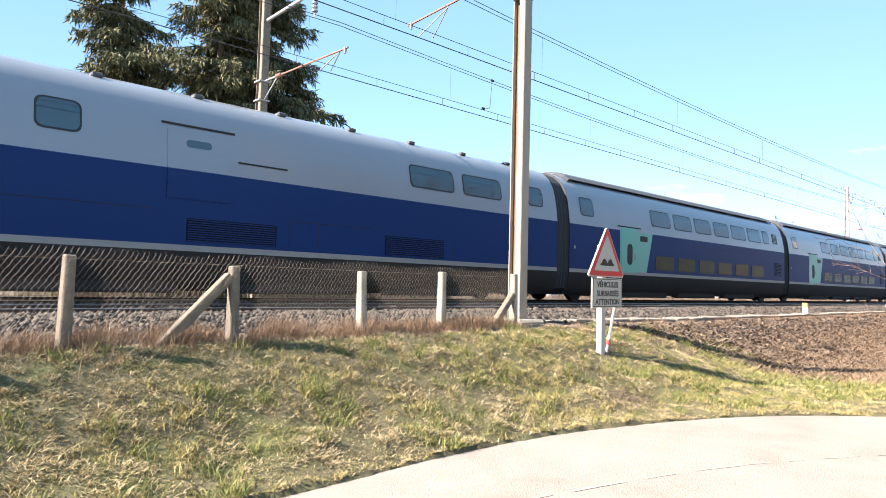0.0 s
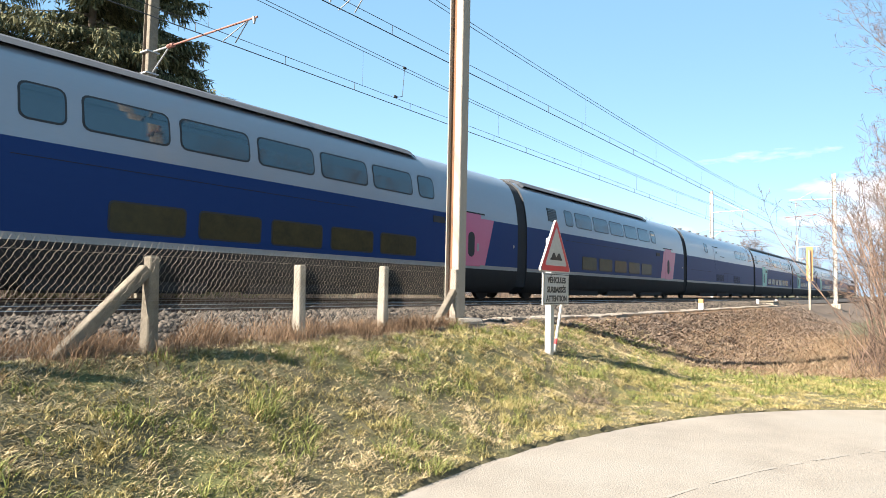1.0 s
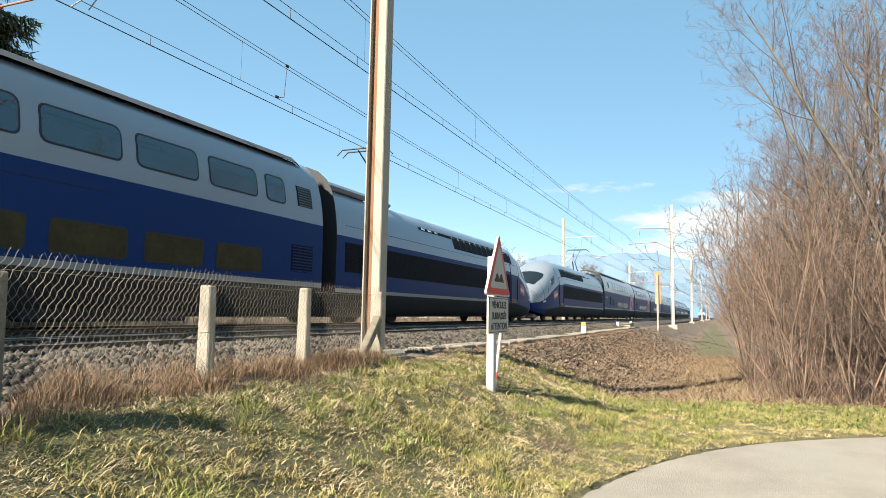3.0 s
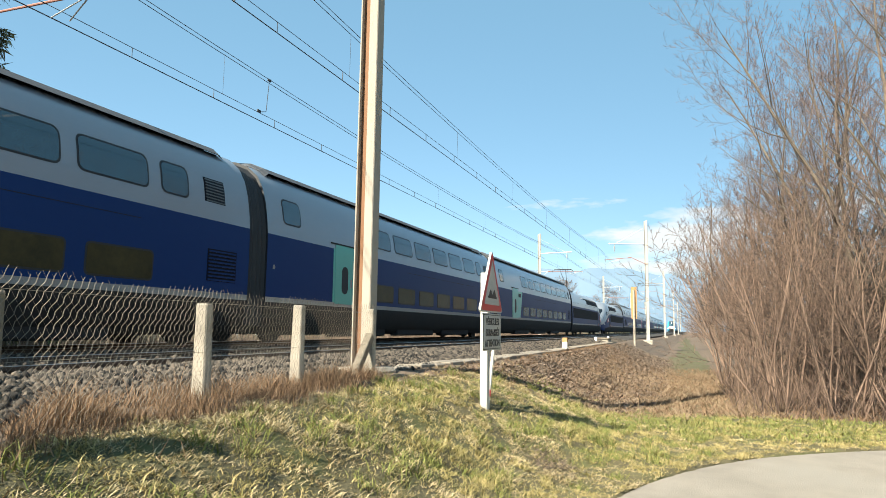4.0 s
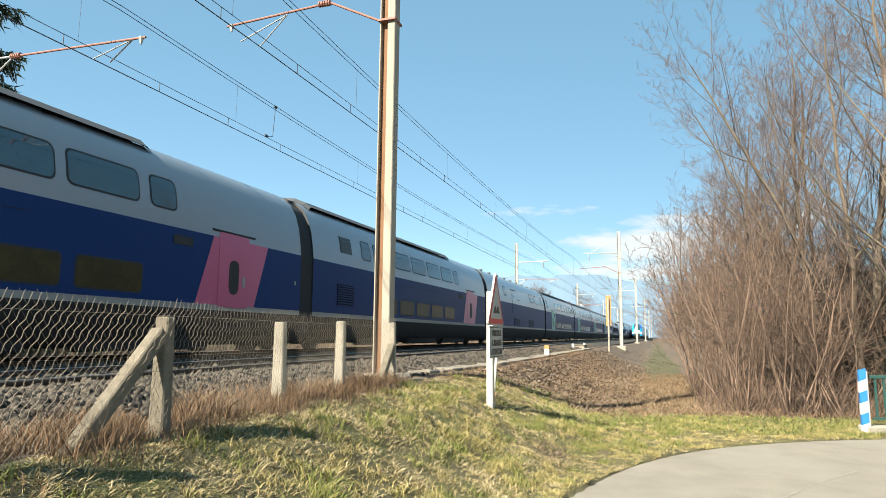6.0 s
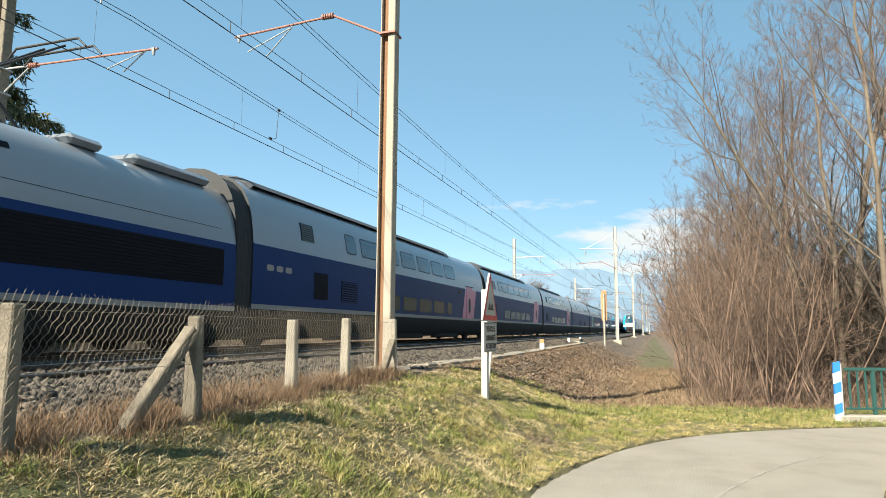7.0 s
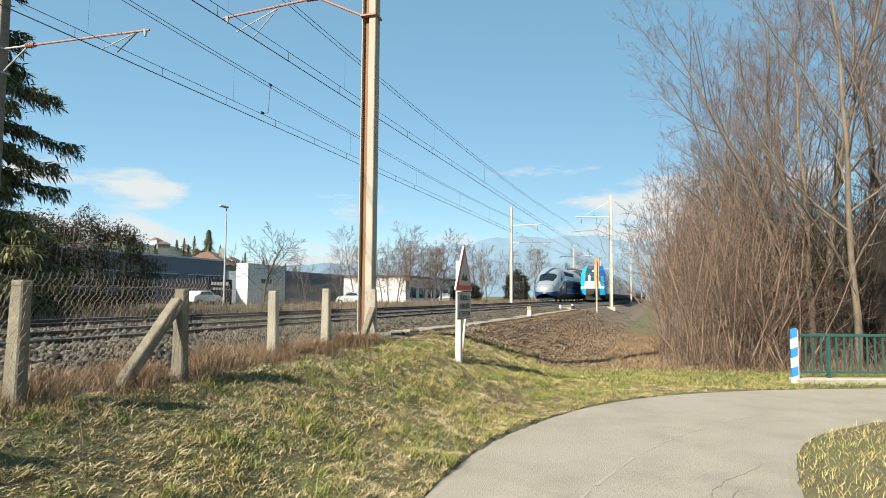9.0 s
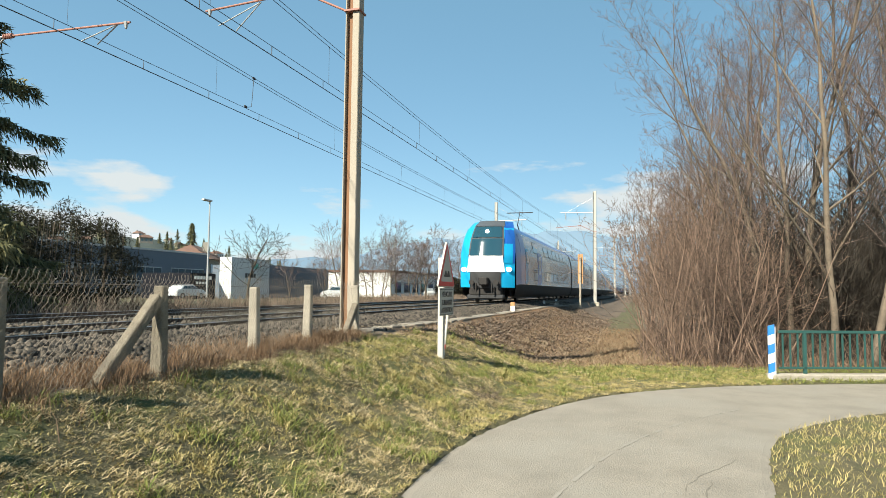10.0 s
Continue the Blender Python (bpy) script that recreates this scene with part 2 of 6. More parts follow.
for pane in (M_PANE, M_PANE_LOW):
    pane.node_tree.nodes["Principled BSDF"].inputs["IOR"].default_value = 1.75 if pane is M_PANE else 1.45


# ---- mesh helpers ----
def part(name, bm, material, parent=None, label="", smooth=False):
    me = bpy.data.meshes.new(name)
    bm.normal_update()
    if smooth:
        for f in bm.faces:
            f.smooth = True
    bm.to_mesh(me)
    bm.free()
    for m in (material if isinstance(material, (list, tuple)) else [material]):
        me.materials.append(m)
    ob = new(name, me)
    if parent is not None:
        ob.parent = parent
    if label:
        tagged(ob, label)
    return ob


def arrays(name, verts, faces, material, parent=None):
    """A large mesh straight from numpy arrays; all faces have the same number of corners."""
    me = bpy.data.meshes.new(name)
    n = faces.shape[1]
    me.vertices.add(len(verts))
    me.vertices.foreach_set("co", np.ascontiguousarray(verts, np.float32).ravel())
    me.loops.add(faces.size)
    me.loops.foreach_set("vertex_index", np.ascontiguousarray(faces, np.int32).ravel())
    me.polygons.add(len(faces))
    me.polygons.foreach_set("loop_start", np.arange(0, faces.size, n, dtype=np.int32))
    me.update(calc_edges=True)
    me.materials.append(material)
    ob = new(name, me)
    if parent is not None:
        ob.parent = parent
    return ob


def box(bm, x0, x1, y0, y1, z0, z1, bevel=0.0, m=None):
    made = bmesh.ops.create_cube(bm, size=1.0)
    vs = made["verts"]
    bmesh.ops.scale(bm, verts=vs, vec=(x1 - x0, y1 - y0, z1 - z0))
    bmesh.ops.translate(bm, verts=vs, vec=((x0 + x1) / 2, (y0 + y1) / 2, (z0 + z1) / 2))
    if bevel:
        es = list({e for v in vs for e in v.link_edges})
        out = bmesh.ops.bevel(bm, geom=es, offset=bevel, segments=1, affect="EDGES")
        vs = list({v for v in vs if v.is_valid} | set(out["verts"]))
    if m is not None:
        bmesh.ops.transform(bm, matrix=m, verts=vs)
    return vs


def rod(bm, a, b, r0, r1=None, sides=8):
    a, b = Vector(a), Vector(b)
    made = bmesh.ops.create_cone(bm, cap_ends=True, segments=sides, radius1=r0, radius2=r0 if r1 is None else r1, depth=(b - a).length)
    turn = (b - a).to_track_quat("Z", "Y").to_matrix().to_4x4()
    bmesh.ops.transform(bm, matrix=Matrix.Translation((a + b) / 2) @ turn, verts=made["verts"])
    return made["verts"]


def tubes(segs, sides=3):
    """Tapered prisms for many (p, q, r, s): start, end and their radii. Returns verts and quads."""
    p, q = np.array([s[0] for s in segs], float), np.array([s[1] for s in segs], float)
    r, s = np.array([s[2] for s in segs], float), np.array([s[3] for s in segs], float)
    d = q - p
    d /= np.maximum(np.linalg.norm(d, axis=1, keepdims=True), 1e-9)
    up = np.where(np.abs(d[:, 2:3]) > 0.9, np.array([[1.0, 0, 0]]), np.array([[0, 0, 1.0]]))
    u = np.cross(d, up)
    u /= np.maximum(np.linalg.norm(u, axis=1, keepdims=True), 1e-9)
    v = np.cross(d, u)
    n = len(segs)
    verts = np.zeros((n, 2 * sides, 3))
    for k in range(sides):
        a = 2 * math.pi * k / sides
        ring = u * math.cos(a) + v * math.sin(a)
        verts[:, k], verts[:, sides + k] = p + ring * r[:, None], q + ring * s[:, None]
    base = (np.arange(n) * 2 * sides)[:, None]
    faces = np.concatenate([base + np.array([[k, (k + 1) % sides, sides + (k + 1) % sides, sides + k]]) for k in range(sides)])
    return verts.reshape(-1, 3), faces


def thing(name, label, category, group="", at=None, turn=0.0):
    ob = new(name)
    ob.empty_display_size = 0.3
    if at is not None:
        ob.matrix_world = pose(*at, 0, 0, turn)
    return tagged(ob, label, category, group)


# ---- the plan: two tracks, almost along y ----
LEAN_X = 0.012
HEADING = -math.degrees(math.atan(LEAN_X))
RAIL_Z = 0.85


def near_x(y):
    return -10.30 + LEAN_X * y


def far_x(y):
    return -13.95 + LEAN_X * y


def smooth_step(a, b, v):
    k = np.clip((v - a) / (b - a), 0, 1)
    return k * k * (3 - 2 * k)


def ground_z(x, y):
    """Height of the ground: bank beside the tracks, ditch beyond the sign, flat by the path."""
    x, y = np.asarray(x, float), np.asarray(y, float)
    off = x - near_x(y)
    bank = np.interp(off, [-9, -8, -6.5, -5.5, 2.0, 2.7, 3.4, 4.0, 4.7, 5.4, 6.2, 7.5], [0.35, 0.3, 0.35, 0.45, 0.60, 0.62, 0.56, 0.33, -0.06, -0.34, -0.372, -0.38])
    ditch = np.interp(off, [-9, -8, -6.5, -5.5, 1.9, 2.95, 3.35, 4.1, 5.0, 6.0, 7.2, 9.0, 12.0], [0.35, 0.3, 0.35, 0.45, 0.62, 0.57, 0.38, 0.0, -0.34, -0.42, -0.385, -0.375, -0.38])
    w = smooth_step(11.0, 16.0, y - 0.35 * (off - 3))
    z = bank * (1 - w) + ditch * w
    z = z + 0.14 * np.exp(-(((x + 5.0) / 0.9) ** 2 + ((y - 11.3) / 1.3) ** 2))
    far = smooth_step(30, 90, np.hypot(x + 5, y - 10))
    return z * (1 - 0.3 * far)


# ---- ground, path, ballast and rails ----
PATH_LEFT = [(-3.9, -30), (-4.0, -8), (-4.3, -1), (-4.55, 2), (-4.66, 3.7), (-4.73, 4.9), (-4.75, 5.9), (-4.62, 7.4), (-4.0, 9.55), (-3.12, 11.15), (-1.96, 12.35), (-0.22, 13.5), (3.0, 14.9), (9.0, 16.6), (40, 22)]
PATH_RIGHT = [(-1.3, -30), (-1.5, -8), (-1.75, 1), (-1.68, 4.0), (-1.53, 5.72), (-1.24, 7.57), (-0.77, 8.85), (0.04, 9.92), (0.86, 10.55), (3.0, 11.7), (9.0, 13.3), (40, 18.5)]
PATH_Z = -0.395


def smooth_line(points, steps=6):
    """A Catmull-Rom line through points."""
    pts = [Vector(p) for p in points]
    pts = [pts[0] * 2 - pts[1]] + pts + [pts[-1] * 2 - pts[-2]]
    out = []
    for a, b, c, d in zip(pts, pts[1:], pts[2:], pts[3:]):
        for k in range(steps):
            t = k / steps
            out.append(0.5 * (2 * b + (c - a) * t + (2 * a - 5 * b + 4 * c - d) * t * t + (3 * b - a - 3 * c + d) * t ** 3))
    return out + [pts[-2]]


EDGE_L = smooth_line(PATH_LEFT)
EDGE_R = smooth_line(PATH_RIGHT)
EL, ER = np.array([tuple(p) for p in EDGE_L]), np.array([tuple(p) for p in EDGE_R])
RING = np.concatenate([EL, ER[::-1]])


def on_path(x, y):
    """Whether points lie within the path's outline."""
    x, y = np.asarray(x, float), np.asarray(y, float)
    inside = np.zeros(x.shape, bool)
    for (ax, ay), (bx, by) in zip(RING, np.roll(RING, -1, axis=0)):
        if ay == by:
            continue
        hit = ((ay > y) != (by > y)) & (x < (bx - ax) * (y - ay) / (by - ay) + ax)
        inside ^= hit
    return inside


def turf_relief(x, y):
    """Hummocks of the turf, a hand's width across."""
    x, y = np.asarray(x, float), np.asarray(y, float)
    flat = np.stack([x.ravel(), y.ravel()], 1)
    lumps = np.array([0.030 * noise.fractal((a * 1.6, b * 1.6, 0.0), 0.8, 2.0, 3) + 0.034 * noise.noise((a * 4.1, b * 4.1, 2.0)) + 0.016 * noise.noise((a * 8.3, b * 8.3, 4.0)) for a, b in flat]).reshape(x.shape)
    near = (x > -8) & (x < 2) & (y > 0) & (y < 20)
    return np.where(near, lumps, 0.0)


def make_ground():
    xs = np.unique(np.concatenate([np.linspace(-2600, -200, 10), np.linspace(-200, -30, 14), np.linspace(-30, -17, 10), np.arange(-17, -8, 0.5), np.arange(-8, 1.01, 0.08), np.arange(1, 14, 0.6), np.linspace(14, 60, 12), np.linspace(60, 2600, 10)]).round(3))
    ys = np.unique(np.concatenate([np.linspace(-2600, -60, 10), np.linspace(-60, -6, 12), np.arange(-6, 1, 0.4), np.arange(1, 18, 0.09), np.arange(18, 40, 0.5), np.linspace(40, 200, 24), np.linspace(200, 2600, 12)]).round(3))
    gx, gy = np.meshgrid(xs, ys)
    gz = ground_z(gx, gy)
    gz = gz + turf_relief(gx, gy)
    lane = on_path(gx, gy)
    gz = np.where(lane, -0.425, gz)
    n, m = gx.shape
    verts = np.stack([gx, gy, gz], -1).reshape(-1, 3)
    i = (np.arange(n - 1)[:, None] * m + np.arange(m - 1)[None]).ravel()
    ob = arrays("ground", verts, np.stack([i, i + 1, i + m + 1, i + m], 1), M_SOIL)
    ob.data.polygons.foreach_set("use_smooth", np.ones(len(ob.data.polygons), bool))
    # dead leaves and bare soil on the railway slopes
    ob.data.materials.append(M_FIELD)
    cx, cy = (gx[:-1, :-1] + gx[1:, 1:]).ravel() / 2, (gy[:-1, :-1] + gy[1:, 1:]).ravel() / 2
    off = cx - near_x(cy)
    wob = np.array([noise.noise((a * 0.8, b * 0.8, 5.0)) for a, b in zip(cx, cy)])
    bare = ((cy > 12.0 + 2.2 * (off - 2.6) + wob) & (off > 1) & (off < 5.4 + wob)) | ((cy < 12) & (off < 3.25 + 0.3 * wob) & (off > 0)) | ((off < -5) & (off > -24 + 4 * wob) & (cy > -60) & (cy < 200))
    bare |= (cx > -2.4 + 0.6 * wob) & (cx < 30) & (cy > 15.9 + 0.4 * np.maximum(cx, 0) + wob)
    ob.data.polygons.foreach_set("material_index", bare.astype(np.int32))
    return tagged(ob, "rough winter turf bank with straw and green patches", kind="structure")


make_ground()


def make_path():
    bm = bmesh.new()
    left = [bm.verts.new((p.x, p.y, PATH_Z)) for p in EDGE_L]
    right_pts = []
    for k in range(len(EDGE_L)):
        s = k / (len(EDGE_L) - 1) * (len(EDGE_R) - 1)
        j = min(int(s), len(EDGE_R) - 2)
        right_pts.append(EDGE_R[j].lerp(EDGE_R[j + 1], s - j))
    rows = [left]
    for f in (0.03, 0.5, 0.97, 1.0):
        rows.append([bm.verts.new((*l.lerp(r, f), PATH_Z + (0.012 if 0 < f < 1 else 0))) for l, r in zip(EDGE_L, right_pts)])
    skirt_l = [bm.verts.new((p.x, p.y, PATH_Z - 0.12)) for p in EDGE_L]
    skirt_r = [bm.verts.new((p.x, p.y, PATH_Z - 0.12)) for p in right_pts]
    for a, b in zip([skirt_l] + rows, rows + [skirt_r]):
        for k in range(len(a) - 1):
            bm.faces.new((a[k], b[k], b[k + 1], a[k + 1]))
    bmesh.ops.recalc_face_normals(bm, faces=bm.faces[:])
    return tagged(part("path", bm, M_ASPHALT), "pale worn asphalt cycle path curving to the bridge", kind="structure")


make_path()


def bed_profile():
    """Ballast section across both tracks, as offsets from the near track's centre."""
    return [(2.45, 0.60), (1.75, 0.74), (1.35, 0.78), (-5.0, 0.78), (-5.5, 0.70), (-6.2, 0.40)]


def sweep(name, prof, y0, y1, step, material, base=near_x, parent=None):
    bm = bmesh.new()
    count = max(1, round((y1 - y0) / step))
    rings = []
    for k in range(count + 1):
        y = y0 + (y1 - y0) * k / count
        rings.append([bm.verts.new((base(y) + o, y, z)) for o, z in prof])
    for a, b in zip(rings, rings[1:]):
        for k in range(len(prof) - 1):
            bm.faces.new((a[k], b[k], b[k + 1], a[k + 1]))
    bmesh.ops.recalc_face_normals(bm, faces=bm.faces[:])
    return part(name, bm, material, parent)


ballast = tagged(sweep("ballast_bed", bed_profile(), -330, 900, 30, M_BED), "grey crushed stone ballast bed under both tracks, darkened for shade between stones", kind="structure")

RAIL_PROF = [(-0.07, 0.0), (0.07, 0.0), (0.07, 0.015), (0.012, 0.035), (0.012, 0.11), (0.035, 0.12), (0.035, 0.155), (-0.035, 0.155), (-0.035, 0.12), (-0.012, 0.11), (-0.012, 0.035), (-0.07, 0.015), (-0.07, 0.0)]


def make_track(base, label):
    tr = thing("railway_track", label, "railway track", "pair of railway tracks", at=(base(0), 0, RAIL_Z - 0.16))
    tagged(tr, kind="structure")
    local = lambda y: LEAN_X * y
    for side in (-0.7175, 0.7175):
        r = sweep("rail", [(o + side, z) for o, z in RAIL_PROF], -330, 900, 205, M_RAIL, base=local, parent=tr)
        sweep("rail_head", [(side - 0.033, 0.1545), (side - 0.03, 0.160), (side + 0.03, 0.160), (side + 0.033, 0.1545)], -330, 900, 205, M_RAILTOP, base=local, parent=r)
    bm = bmesh.new()
    box(bm, -1.3, 1.3, -0.13, 0.13, -0.12, -0.004, bevel=0.02)
    first = part("sleeper", bm, M_SLEEPER, tr)
    first.location = (0, -6, 0)
    for k in range(1, 110):
        s = new("sleeper", first.data)
        s.parent = tr
        y = -6 + 0.6 * k
        s.location = (LEAN_X * y, y, 0)
    return tr


make_track(near_x, "rusty steel rails on sleepers in grey ballast, nearer track")
make_track(far_x, "steel rails on sleepers in grey ballast, farther track")


# ---- lineside: masts, wires, fence, signs ----
def mast(x, y, z0, z1, near=True, label="", arm=-1, face=None):
    """A catenary mast with its cantilever reaching over the track (arm: -1 to the left, 1 to the right)."""
    m = thing("catenary_mast", label, "catenary mast", "masts along the railway", at=(x, y, z0))
    h = z1 - z0
    bm = bmesh.new()
    box(bm, -0.03, 0.11, -0.11, 0.11, -0.3, h, bevel=0.012)
    box(bm, -0.172, -0.150, -0.11, 0.11, -0.3, h - 0.02, bevel=0.004)
    part("column", bm, face or (M_MAST if near else M_PALE), m)
    bm = bmesh.new()
    box(bm, -0.150, -0.03, -0.035, 0.005, -0.3, h - 0.02)
    part("rusty_channel", bm, M_RUST if near else M_PALE, m, "rust-brown recessed steel web")
    bm = bmesh.new()
    box(bm, -0.40, 0.34, -0.36, 0.36, -0.3, 0.10, bevel=0.05)
    part("footing", bm, M_CONCRETE, m)
    # lower steady assembly
    base = RAIL_Z - z0
    s = arm
    if s < 0:
        joint, tip, hold, feet = (1.21, 6.42), (3.40, 6.28), (2.10, 6.32), ((3.15, 5.99), (2.81, 5.89))
    else:
        joint, tip, hold, feet = (0.77, 5.85), (4.04, 5.80), (3.76, 5.80), ((2.73, 5.59), (3.03, 5.54))
    bm = bmesh.new()
    rod(bm, (s * 0.1, 0, base + 5.86), (s * joint[0], 0, base + joint[1]), 0.022)
    if arm > 0:
        rod(bm, (s * 0.1, 0, base + 5.33), (s * joint[0], 0, base + joint[1] - 0.04), 0.018)
        box(bm, -0.19, 0.13, -0.16, 0.16, base + 5.315, base + 5.35)
    box(bm, -0.19, 0.13, -0.16, 0.16, base + 5.84, base + 5.875)
    part("bracket", bm, M_STEEL if arm > 0 else M_BROWN, m)
    bm = bmesh.new()
    for k in range(5):
        x = joint[0] + 0.05 * k
        rod(bm, (s * x, 0, base + joint[1]), (s * (x + 0.03), 0, base + joint[1]), 0.055, sides=10)
    part("insulator", bm, M_BROWN, m, "brown ribbed insulator")
    bm = bmesh.new()
    rod(bm, (s * joint[0], 0, base + joint[1]), (s * tip[0], 0, base + tip[1]), 0.022)
    part("steady_tube", bm, M_BROWN, m, "red-brown steady tube")
    bm = bmesh.new()
    for k, (x, z) in enumerate(feet):
        rod(bm, (s * hold[0], 0, base + hold[1]), (s * x, 0.1 + 0.12 * k, base + z), 0.012)
    rod(bm, (s * (tip[0] - 0.1), 0, base + tip[1] + 0.02), (s * (tip[0] - 0.1), 0, base + tip[1] - 0.12), 0.05, 0.02)
    part("registration_arm", bm, M_STEEL, m)
    # upper arm that carries the messenger
    bm = bmesh.new()
    rod(bm, (s * 0.13, 0, base + 7.55), (s * 3.0, 0, base + 7.62), 0.045)
    rod(bm, (s * 0.1, 0, min(base + 8.9, h - 0.2)), (s * 2.4, 0, base + 7.66), 0.014)
    rod(bm, (s * 2.55, 0, base + 7.6), (s * 2.55, 0, base + 6.95), 0.02)
    for k in range(4):
        rod(bm, (s * 2.55, 0, base + 7.42 - 0.1 * k), (s * 2.55, 0, base + 7.38 - 0.1 * k), 0.075, sides=10)
    part("upper_arm", bm, M_STEEL, m)
    return m


MAST_TOP = 10.4
mast(-7.80, 10.25, 0.60, MAST_TOP, True, "tall beige catenary mast with rust-brown channel beside the fence")
mast(-16.30, 9.35, 0.40, MAST_TOP, True, "tall grey-brown catenary mast beyond the tracks", arm=1, face=M_CONC_DARK)
for x, y, a in ((-6.12, 57, -1), (-16.0, 62, 1), (-5.9, 104, -1), (-15.6, 112, 1), (-5.2, 160, -1), (-15.0, 165, 1), (-4.6, 215, -1), (-14.2, 215, 1), (-4.0, 270, -1)):
    mast(x, y, 0.45, MAST_TOP - 0.1, False, "pale grey catenary mast with cantilever arm", arm=a)

SUPPORTS = [-45, 10, 57, 108, 162, 215, 270, 330]


def catenary(base, label, stagger, rise=0.3):
    def hung(a, b, f):
        """Height of the messenger between two supports."""
        za, zb = (7.72 + (rise if v > 40 else 0.0) for v in (a, b))
        return za + (zb - za) * f - 0.40 * 4 * f * (1 - f)

    w = thing("catenary_wires", label, "overhead wires", "overhead wires of both tracks")
    tagged(w, kind="structure")
    messenger, auxiliary, contact, links, droppers = [], [], [], [], []
    for a, b in zip(SUPPORTS, SUPPORTS[1:]):
        n = 14
        pts = []
        for k in range(n + 1):
            f = k / n
            y = a + (b - a) * f
            sx = stagger * (1 - 2 * f) * (1 if SUPPORTS.index(a) % 2 else -1)
            pts.append((base(y) + sx, y, hung(a, b, f), 6.64, 6.44))
        for p, q in zip(pts, pts[1:]):
            for dx, dz in ((-0.03, 0.0), (0.03, 0.06)):
                messenger.append(((p[0] + dx, p[1], p[2] + dz), (q[0] + dx, q[1], q[2] + dz), 0.009, 0.009))
            auxiliary.append(((p[0], p[1], p[3]), (q[0], q[1], q[3]), 0.0075, 0.0075))
            contact.append(((p[0], p[1], p[4]), (q[0], q[1], q[4]), 0.0115, 0.0115))
        step = max(1, round((b - a) / 2.35))
        for k in range(step):
            y = a + (b - a) * (k + 0.5) / step
            f = (y - a) / (b - a)
            sx = stagger * (1 - 2 * f) * (1 if SUPPORTS.index(a) % 2 else -1)
            x = base(y) + sx
            links.append(((x, y, 6.44), (x, y, 6.64), 0.009, 0.009))
            if k % 3 == 1:
                droppers.append(((x, y + 0.3, 6.64), (x, y + 0.3, hung(a, b, f)), 0.004, 0.004))
    for name, segs in (("messenger_cable", messenger), ("auxiliary_cable", auxiliary), ("contact_wire", contact), ("clip_links", links), ("droppers", droppers)):
        arrays(name, *tubes(segs, 4), M_CABLE, w)
    return w


far_wires = catenary(lambda y: far_x(y) + 0.15, "dark overhead wires with droppers above the farther track", 0.12, 0.1)
near_wires = catenary(lambda y: near_x(y) - 0.15, "dark overhead wires with droppers above the nearer track", 0.12)


def wire_jumper(x, y):
    """The clamped jumper between messenger and contact wire."""
    j = thing("wire_jumper", "dark clamped jumper hanging between the overhead wires", "wire jumper", at=(x, y, 6.5))
    bm = bmesh.new()
    rod(bm, (0, 0, 0.30), (0, 0.08, 1.2), 0.008)
    rod(bm, (0, 0, 0.30), (0, -0.35, 0.18), 0.008)
    part("cable", bm, M_CABLE, j)
    for z, dy in ((1.18, 0.08), (0.22, -0.3)):
        bm = bmesh.new()
        box(bm, -0.02, 0.02, dy - 0.07, dy + 0.07, z - 0.035, z + 0.035, bevel=0.01)
        part("clamp", bm, M_CABLE, j)


wire_jumper(far_x(15.6) + 0.16, 15.6)

# the wire fence
FENCE = [(-6.85, -2.6), (-6.95, -0.8), (-7.0, 1.0), (-7.10, 2.71), (-7.10, 4.42), (-7.33, 6.39), (-7.46, 7.98), (-7.46, 9.70)]
POST_TOP = [1.50, 1.50, 1.50, 1.48, 1.435, 1.438, 1.484, 1.50]


